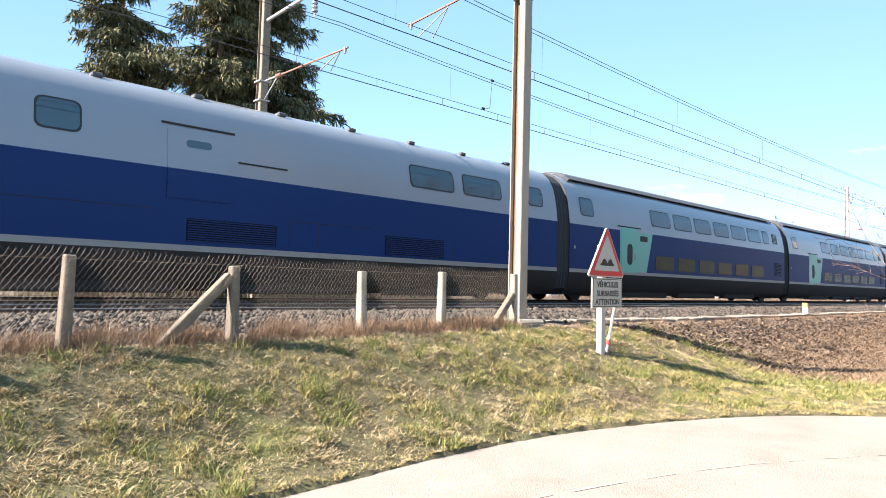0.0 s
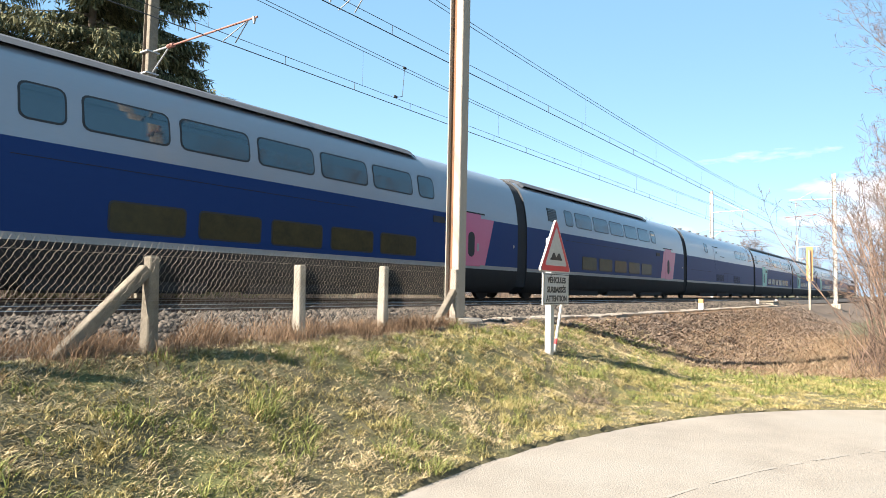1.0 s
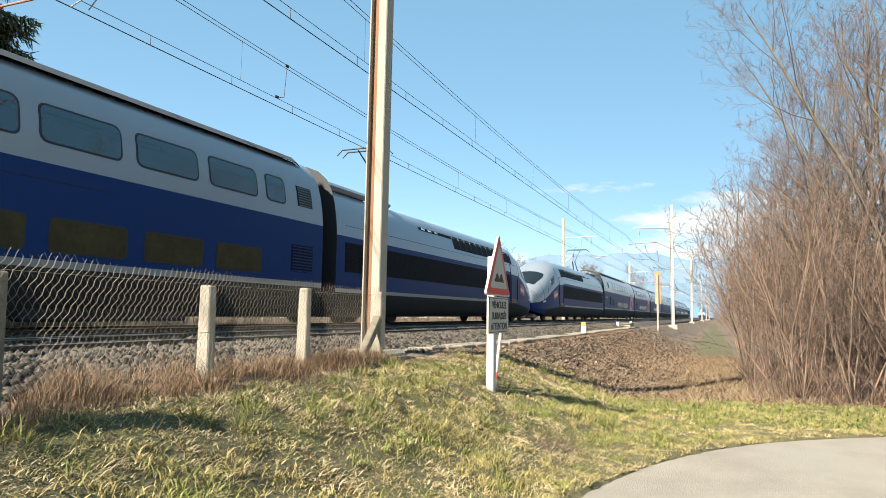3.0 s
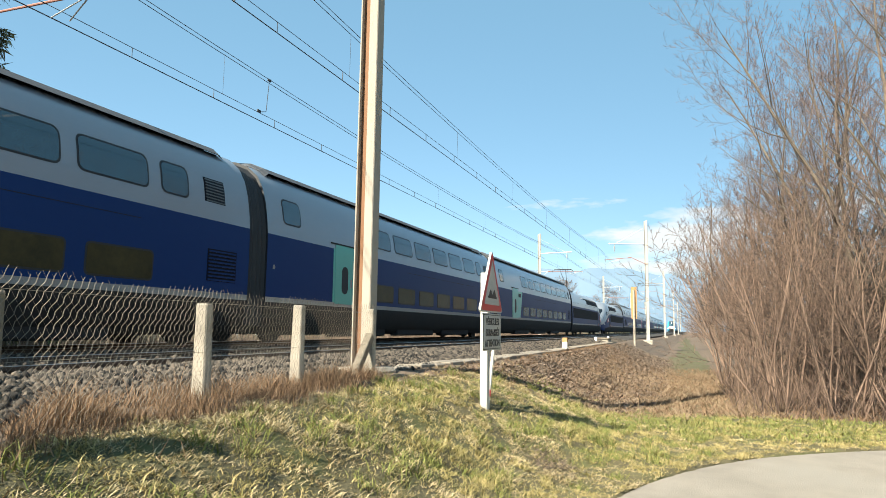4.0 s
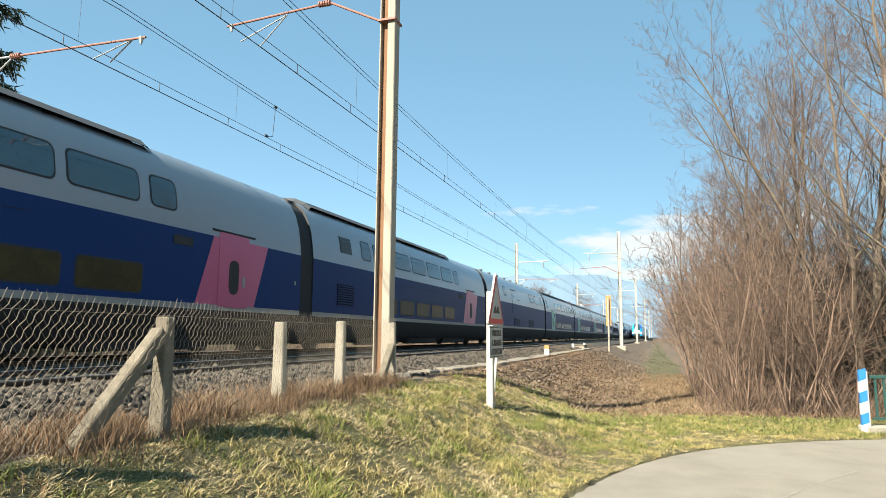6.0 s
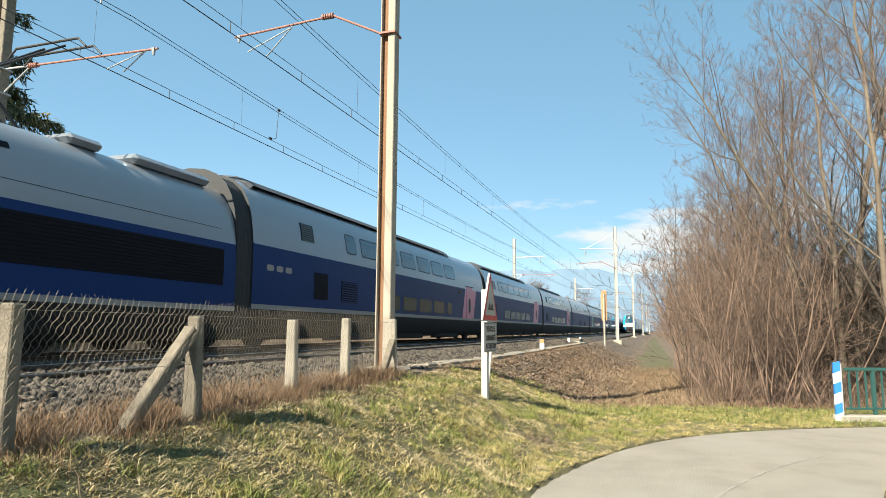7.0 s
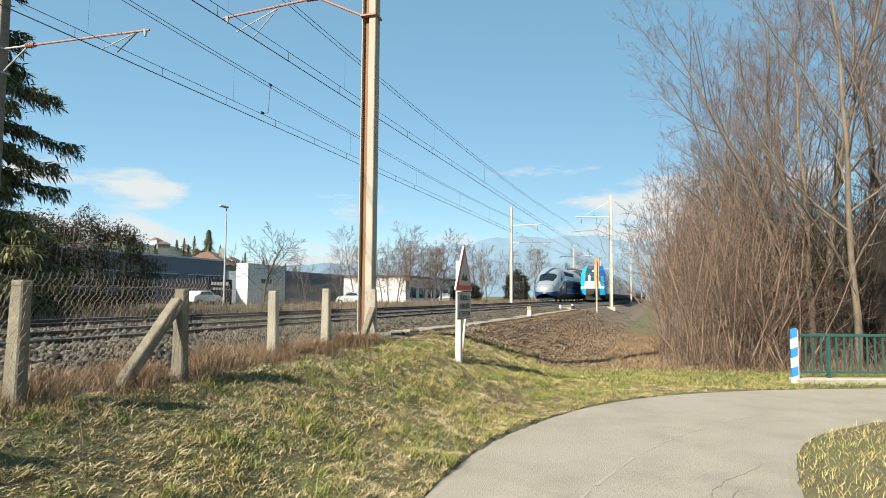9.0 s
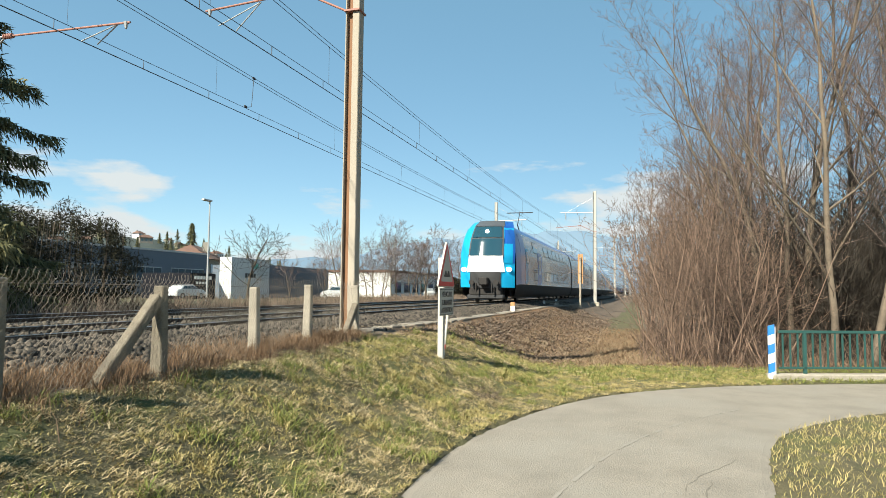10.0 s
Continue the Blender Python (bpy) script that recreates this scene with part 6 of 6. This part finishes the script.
def parked_car(x, y, z, turn, paint, label):
    c = thing("parked_car", label, "car", "cars in the car park", at=(x, y, z), turn=turn)
    bm = bmesh.new()
    prof = [(-2.05, 0.35), (-2.1, 0.75), (-1.95, 0.98), (-1.55, 1.05), (-1.0, 1.42), (0.3, 1.48), (0.95, 1.05), (1.75, 0.92), (2.05, 0.72), (2.1, 0.35)]
    rows = []
    for xx in (-0.85, -0.78, 0.78, 0.85):
        inset = 0.0 if abs(xx) < 0.8 else 0.06
        rows.append([bm.verts.new((xx * (0.86 if z > 1.2 else 1), y * (1 - inset * 0.4), z - (inset if z > 0.6 else 0))) for y, z in prof])
    for p, q in zip(rows, rows[1:]):
        for k in range(len(prof) - 1):
            bm.faces.new((p[k], p[k + 1], q[k + 1], q[k]))
    for r in (rows[0], rows[-1]):
        bm.faces.new(r)
    bmesh.ops.recalc_face_normals(bm, faces=bm.faces[:])
    part("body", bm, paint, c)
    for s in (-1, 1):
        bm = bmesh.new()
        pts = [(-1.35, 1.04), (-0.95, 1.34), (0.25, 1.39), (0.75, 1.05)]
        a = [bm.verts.new((s * (0.86 if z < 1.2 else 0.755), y, z)) for y, z in pts]
        bm.faces.new(a)
        part("side_window", bm, M_PANE, c)
        for y in (-1.3, 1.3):
            bm = bmesh.new()
            rod(bm, (s * 0.68, y, 0.31), (s * 0.88, y, 0.31), 0.31, sides=16)
            w = part("wheel", bm, M_RUBBER, c)
            bm = bmesh.new()
            rod(bm, (s * 0.86, y, 0.31), (s * 0.89, y, 0.31), 0.19, sides=10)
            part("rim", bm, M_STEEL, w)


parked_car(-46.9, 55.0, 0.3, -4, M_CARWHITE, "white parked hatchback beyond the tracks")
parked_car(-33.0, 62.0, 0.3, 70, M_CARWHITE, "white parked car behind the bare shrubs")
parked_car(-31.0, 88.0, 0.3, 10, M_STEEL, "grey parked car beyond the tracks")
parked_car(-31.0, 93.5, 0.3, 10, M_CARWHITE, "pale parked car beyond the tracks")


def low_shop():
    b = thing("shop_building", "low white shop building behind bare trees", "building", at=(-42, 100, 0))
    box_part("wall", (-14, 0, 0, 30, -0.5, 4.4), M_WALLWHITE, b)
    box_part("roof_edge", (-14.2, 0.2, -0.2, 30.2, 4.4, 4.8), M_TILE, b)
    for k in range(6):
        box_part("window", (0, 0.06, 2 + 4.6 * k, 5 + 4.6 * k, 1.0, 2.8), M_PANE, b)


low_shop()


def scrub():
    """Dry brown scrub on the strip beyond the tracks."""
    rng = random.Random(41)
    segs = []
    for k in range(5200):
        y = rng.uniform(4, 110)
        x = rng.uniform(-27, -19.2) + 0.012 * y
        p = Vector((x, y, float(ground_z(x, y))))
        l = rng.uniform(0.25, 0.9)
        for j in range(2):
            d = Vector((rng.gauss(0, 0.45), rng.gauss(0, 0.45), 1)).normalized()
            segs.append((tuple(p), tuple(p + d * l), 0.016, 0.006))
    tagged(arrays("scrub", *tubes(segs, 3), M_LITTER), "dry brown scrub beyond the tracks", "scrub", kind="stuff")


scrub()


def deep_thicket():
    """The grey-brown tangle behind the front trees, coloured dark for its inner shade: many thin stems with side twigs.
    """
    rng = random.Random(51)
    segs = []
    for k in range(1300):
        x = rng.uniform(0.4, 14)
        y = rng.uniform(19.0, 32)
        if x < 2.2 and y < 22:
            continue
        p = Vector((x, y, -0.6))
        h = rng.uniform(1.5, 6.5)
        d = Vector((rng.gauss(0, 0.3), rng.gauss(0, 0.3), 1)).normalized()
        n = 5
        r = 0.010 + 0.004 * h
        for j in range(n):
            d = (d + Vector((rng.gauss(0, 0.25), rng.gauss(0, 0.25), 0.04))).normalized()
            q = p + d * (h / n)
            a, b = r * (1 - j / (n + 0.5)), r * (1 - (j + 1) / (n + 0.5))
            segs.append((tuple(p), tuple(q), a, b))
            for m in range(4):
                f = p.lerp(q, rng.random())
                e = (d + Vector((rng.gauss(0, 0.7), rng.gauss(0, 0.7), rng.uniform(-0.2, 0.5)))).normalized()
                l = rng.uniform(0.4, 1.4)
                g = f + e * l
                segs.append((tuple(f), tuple(g), 0.009, 0.006))
                for w in range(2):
                    e2 = (e + Vector((rng.gauss(0, 0.6), rng.gauss(0, 0.6), rng.gauss(0.1, 0.4)))).normalized()
                    segs.append((tuple(f.lerp(g, rng.random())), tuple(g + e2 * rng.uniform(0.2, 0.6)), 0.006, 0.004))
            p = q
    tagged(arrays("deep_thicket", *tubes(segs, 3), M_DARKBARK_SHADE), "dense tangle of leafless stems behind the trees, coloured dark for inner shade", "thicket", kind="stuff")


deep_thicket()


# ---- grass, dry stems and loose stones ----
def blades(x, y, z, length, width, lean, rng):
    """Bent blades of two triangles each from arrays."""
    n = len(x)
    a = rng.uniform(0, 2 * math.pi, n)
    base = np.stack([x, y, z], 1)
    side = np.stack([np.cos(a), np.sin(a), np.zeros(n)], 1) * (width / 2)[:, None]
    b = rng.uniform(0, 2 * math.pi, n)
    d = np.stack([np.cos(b) * lean, np.sin(b) * lean, np.ones(n)], 1)
    d /= np.linalg.norm(d, axis=1, keepdims=True)
    mid = base + d * (length * 0.55)[:, None]
    d2 = np.stack([np.cos(b) * lean * 2.6, np.sin(b) * lean * 2.6, np.full(n, 0.6)], 1)
    d2 /= np.linalg.norm(d2, axis=1, keepdims=True)
    tip = mid + d2 * (length * 0.5)[:, None]
    V = np.stack([base - side, base + side, mid + side * 0.7, mid - side * 0.7, tip], 1).reshape(-1, 3)
    k = (np.arange(n) * 5)[:, None]
    F = np.concatenate([k + np.array([[0, 1, 2]]), k + np.array([[0, 2, 3]]), k + np.array([[3, 2, 4]])])
    return V, F


def clumped(cx, cy, count, spread, tall, rng, wide=(0.005, 0.011), lean=(0.2, 1.7)):
    """Clumps of blades round the given centres; tall holds each clump's height."""
    x = (cx[:, None] + rng.normal(0, 1, (len(cx), count)) * spread).ravel()
    y = (cy[:, None] + rng.normal(0, 1, (len(cx), count)) * spread).ravel()
    h = (tall[:, None] * rng.uniform(0.45, 1.25, (len(cx), count))).ravel()
    keep = ~on_path(x, y)
    x, y, h = x[keep], y[keep], h[keep]
    n = len(x)
    return blades(x, y, ground_z(x, y) + turf_relief(x, y) - 0.012, h, rng.uniform(*wide, n), rng.uniform(*lean, n), rng)


def make_grass():
    rng = np.random.default_rng(7)
    n = 10500
    x, y = rng.uniform(-7.1, 0.3, n), 0.8 + 15.5 * rng.beta(1.05, 1.45, n)
    keep = ~on_path(x, y) & ~((x > -1.6) & (y < 15) & on_path(x - 2.5, y))
    x, y = x[keep], y[keep]
    broad = np.array([noise.fractal((a * 0.55, b * 0.55, 3.0), 0.9, 2.0, 3) for a, b in zip(x, y)])
    small = np.array([noise.noise((a * 2.6, b * 2.6, 9.0)) for a, b in zip(x, y)])
    off = x - near_x(y)
    # straw on the crest of the bank and by the fence, green lower down
    dry = 0.75 * broad + 0.55 * small + rng.normal(0, 0.22, len(x)) + np.interp(off, [3.0, 4.2, 5.6, 7.5], [0.78, 0.40, 0.04, -0.20])
    tall = 0.045 + 0.085 * np.clip(small + 0.25, 0, 1) + 0.07 * rng.uniform(0, 1, len(x)) ** 2
    tall = np.where(off > 5.4, tall * 0.75, tall)
    for name, label, pick, material, count in (
            ("grass", "short olive green winter grass in clumps", dry < 0.05, M_GRASS, 38),
            ("straw_grass", "pale straw-coloured dead grass in flattened clumps", dry >= 0.05, M_DEADGRASS, 38)):
        lean, short = ((0.2, 1.5), 1.0) if material is M_GRASS else ((0.7, 3.0), 0.8)
        V, F = clumped(x[pick], y[pick], count, 0.036, tall[pick] * short, rng, lean=lean)
        tagged(arrays(name, V, F, material), label, "grass", kind="stuff")
    # short mossy carpet between the clumps
    n = 150000
    x, y = rng.uniform(-7.0, 0.3, n), 0.8 + 15.5 * rng.beta(1.0, 1.6, n)
    keep = ~on_path(x, y) & ~((x > -1.6) & (y < 15) & on_path(x - 2.5, y)) & (x - near_x(y) > 3.1)
    x, y = x[keep], y[keep]
    V, F = blades(x, y, ground_z(x, y) + turf_relief(x, y) - 0.006, rng.uniform(0.02, 0.055, len(x)), rng.uniform(0.006, 0.014, len(x)), rng.uniform(0.4, 2.2, len(x)), rng)
    tagged(arrays("mossy_turf", V, F, M_MOSS), "short mossy olive turf between the grass clumps", "grass", kind="stuff")
    # a heap of dead brush
    x, y = -5.0 + rng.normal(0, 0.17, 900), 9.4 + rng.normal(0, 0.22, 900)
    V, F = blades(x, y, ground_z(x, y) + turf_relief(x, y) + rng.uniform(0, 0.05, 900), rng.uniform(0.05, 0.16, 900), rng.uniform(0.003, 0.007, 900), rng.uniform(0.8, 4.0, 900), rng)
    tagged(arrays("dead_brush", V, F, M_LITTER), "small heap of grey-brown dead stalks on the bank", "dead stalks", kind="stuff")
    # larger bright tufts
    cx, cy = rng.uniform(-6.9, -3.2, 260), rng.uniform(1.0, 13.5, 260)
    ok = ~on_path(cx, cy)
    cx, cy = cx[ok], cy[ok]
    V, F = clumped(cx, cy, 60, 0.065, rng.uniform(0.10, 0.19, len(cx)), rng, lean=(0.2, 1.2))
    tagged(arrays("grass_tufts", V, F, mat("green_tuft", (0.12, 0.14, 0.034), (0.21, 0.205, 0.065), rough=0.75, island=0.6, contrast=0.6, spec=0.2)), "bright green grass tufts on the bank", "grass", kind="stuff")
    # far meadow strip and right verge
    n = 60000
    x, y = rng.uniform(-6.3, 3.0, n), 11 + 22 * rng.beta(1.0, 1.5, n)
    keep = ~on_path(x, y) & (y > 13.2 + 0.3 * np.maximum(x, 0))
    x, y = x[keep], y[keep]
    wob = np.array([noise.noise((a * 0.9, b * 0.9, 6.0)) for a, b in zip(x, y)])
    green = y + 1.5 * wob < 15.6 + 0.25 * (x + 4)
    for name, label, pick, material in (("meadow_grass", "short green grass beyond the sign", green, MATS["green_tuft"]), ("ditch_grass", "brown dead grass in the ditch", ~green, M_STRAW)):
        a, b = x[pick], y[pick]
        V, F = blades(a, b, ground_z(a, b), rng.uniform(0.06, 0.17, len(a)), rng.uniform(0.008, 0.018, len(a)), rng.uniform(0.3, 2.2, len(a)), rng)
        tagged(arrays(name, V, F, material), label, "grass", kind="stuff")
    # fallen leaves and clods on the railway slope
    n = 42000
    y = 11.5 + 32 * rng.beta(1.0, 1.7, n)
    x = near_x(y) + rng.uniform(3.0, 5.6, n) + 0.35 * rng.normal(0, 1, n)
    keep = (y > 11.0 + 1.6 * (x - near_x(y) - 2.6)) & (x > near_x(y) + 3.0)
    x, y = x[keep], y[keep]
    V, F = blades(x, y, ground_z(x, y) + rng.uniform(0, 0.03, len(x)), rng.uniform(0.04, 0.10, len(x)), rng.uniform(0.02, 0.06, len(x)), rng.uniform(0.6, 3.0, len(x)), rng)
    tagged(arrays("leaf_litter", V, F, M_LITTER), "brown fallen leaves and clods on the railway slope", "leaf litter", kind="stuff")
    # tussocks of dead grass along the ditch
    cx, cy = rng.uniform(-6.0, -1.6, 900), 13.5 + 16 * rng.beta(1.0, 1.4, 900)
    keep = ~on_path(cx, cy) & (cy > 15.0 + 0.5 * (cx + 4)) & (cx - near_x(cy) > 3.6)
    cx, cy = cx[keep], cy[keep]
    V, F = clumped(cx, cy, 34, 0.09, rng.uniform(0.07, 0.24, len(cx)), rng, wide=(0.007, 0.016), lean=(0.3, 2.2))
    tagged(arrays("dead_tussocks", V, F, M_TUSSOCK), "rusty straw-coloured tussocks in the ditch", "dry grass", kind="stuff")
    # island of turf inside the bend of the path
    n = 14000
    x, y = rng.uniform(-1.8, 3.0, n), rng.uniform(2.0, 11.5, n)
    keep = ~on_path(x, y) & on_path(x - 1.6, y)
    x, y = x[keep], y[keep]
    V, F = blades(x, y, ground_z(x, y), rng.uniform(0.05, 0.12, len(x)), rng.uniform(0.005, 0.010, len(x)), rng.uniform(0.2, 1.2, len(x)), rng)
    tagged(arrays("verge_grass", V, F, M_GRASS), "short green verge inside the path's bend", "grass", kind="stuff")
    # dry stems along the fence and down the railway slope
    n = 44000
    s = rng.uniform(0, 1, n)
    y = np.where(s < 0.62, rng.uniform(-2, 9.6, n), rng.uniform(11, 34, n))
    x = np.where(s < 0.62, -7.25 + rng.normal(0, 0.22, n) - 0.035 * (y - 4), near_x(y) + 2.75 + np.abs(rng.normal(0, 0.9, n)))
    clump = np.array([noise.noise((a * 2.0, b * 2.0, 1.0)) for a, b in zip(x, y)])
    keep = clump > -0.25
    x, y, s, clump = x[keep], y[keep], s[keep], clump[keep]
    tall = np.where(s < 0.62, rng.uniform(0.08, 0.34, len(x)) * (0.75 + 0.9 * clump), rng.uniform(0.05, 0.16, len(x)))
    V, F = blades(x, y, ground_z(x, y) - 0.02, tall, rng.uniform(0.003, 0.008, len(x)), rng.uniform(0.1, 0.8, len(x)), rng)
    tagged(arrays("dry_stems", V, F, M_STRAW), "brown dry stems along the foot of the fence", "dry grass", kind="stuff")


make_grass()


def make_stones():
    """Loose ballast stones on the near shoulder and between the tracks."""
    rng = np.random.default_rng(12)
    ico = np.array([(0, 0, 1), (0.894, 0, 0.447), (0.276, 0.851, 0.447), (-0.724, 0.526, 0.447), (-0.724, -0.526, 0.447), (0.276, -0.851, 0.447), (0.724, 0.526, -0.447), (-0.276, 0.851, -0.447), (-0.894, 0, -0.447), (-0.276, -0.851, -0.447), (0.724, -0.526, -0.447), (0, 0, -1)])
    tri = np.array([(0, 1, 2), (0, 2, 3), (0, 3, 4), (0, 4, 5), (0, 5, 1), (1, 6, 2), (2, 7, 3), (3, 8, 4), (4, 9, 5), (5, 10, 1), (6, 7, 2), (7, 8, 3), (8, 9, 4), (9, 10, 5), (10, 6, 1), (6, 11, 7), (7, 11, 8), (8, 11, 9), (9, 11, 10), (10, 11, 6)])
    n = 34000
    y = np.where(rng.uniform(0, 1, n) < 0.75, rng.uniform(-1.5, 22, n), rng.uniform(22, 48, n))
    off = np.where(rng.uniform(0, 1, n) < 0.8, rng.uniform(1.1, 2.65, n), rng.uniform(-2.6, 1.2, n))
    prof = bed_profile()[::-1]
    z = np.interp(off, [p[0] for p in prof], [p[1] for p in prof]) - 0.005
    z = np.where(off > 2.45, ground_z(near_x(y) + off, y), z)
    keep = (np.abs(np.abs(off) - 0.7175) > 0.09)
    off, y, z = off[keep], y[keep], z[keep]
    n = len(y)
    r = rng.uniform(0.020, 0.046, n)
    V = ico[None] * (1 + rng.uniform(-0.32, 0.32, (n, 12, 1))) * r[:, None, None] * rng.uniform(0.65, 1.25, (n, 1, 3))
    V = V + np.stack([near_x(y) + off, y, z + r * 0.25], 1)[:, None]
    F = (np.arange(n) * 12)[:, None, None] + tri[None]
    tagged(arrays("ballast_stones", V.reshape(-1, 3), F.reshape(-1, 3), M_BALLAST), "loose angular grey ballast stones on the track's shoulder", "ballast", kind="stuff")


make_stones()


# ---- marks on the path ----
def path_marks():
    rng = random.Random(9)
    bm = bmesh.new()
    pts = smooth_line([(-3.6, 3.6), (-3.35, 5.4), (-2.8, 7.4), (-2.0, 9.1), (-1.2, 10.3)], 10)
    for k, (p, q) in enumerate(zip(pts, pts[1:])):
        if rng.random() < 0.12:
            continue
        d = (q - p).normalized()
        n = Vector((-d.y, d.x)) * rng.uniform(0.010, 0.024)
        z = PATH_Z + 0.016
        bm.faces.new([bm.verts.new((v.x, v.y, z)) for v in (p - n, p + n, q + n, q - n)])
    tagged(part("lane_mark", bm, mat("worn_line_paint", (0.275, 0.248, 0.21), (0.215, 0.192, 0.162), rough=0.9, scale=8, fine=50, contrast=0.6)), "worn pale line painted along the path", kind="structure")
    bm = bmesh.new()
    for start, heading, steps in (((-2.25, 3.2), 85, 26), ((-2.3, 5.6), 70, 14), ((-3.9, 4.4), 10, 12)):
        p, a = Vector(start), heading
        last = None
        for k in range(steps):
            a += rng.uniform(-28, 28)
            a += (heading - a) * 0.4
            q = p + Vector((math.cos(radians(a)), math.sin(radians(a)))) * 0.11
            n = Vector((-(q - p).y, (q - p).x)).normalized() * rng.uniform(0.003, 0.007)
            z = PATH_Z + 0.0145
            bm.faces.new([bm.verts.new((v.x, v.y, z)) for v in (p - n, p + n, q + n, q - n)])
            p = q
    tagged(part("path_cracks", bm, mat("crack_dirt", (0.12, 0.105, 0.085), (0.17, 0.15, 0.12), rough=1.0)), "thin dark cracks in the asphalt", kind="structure")


path_marks()


motions()
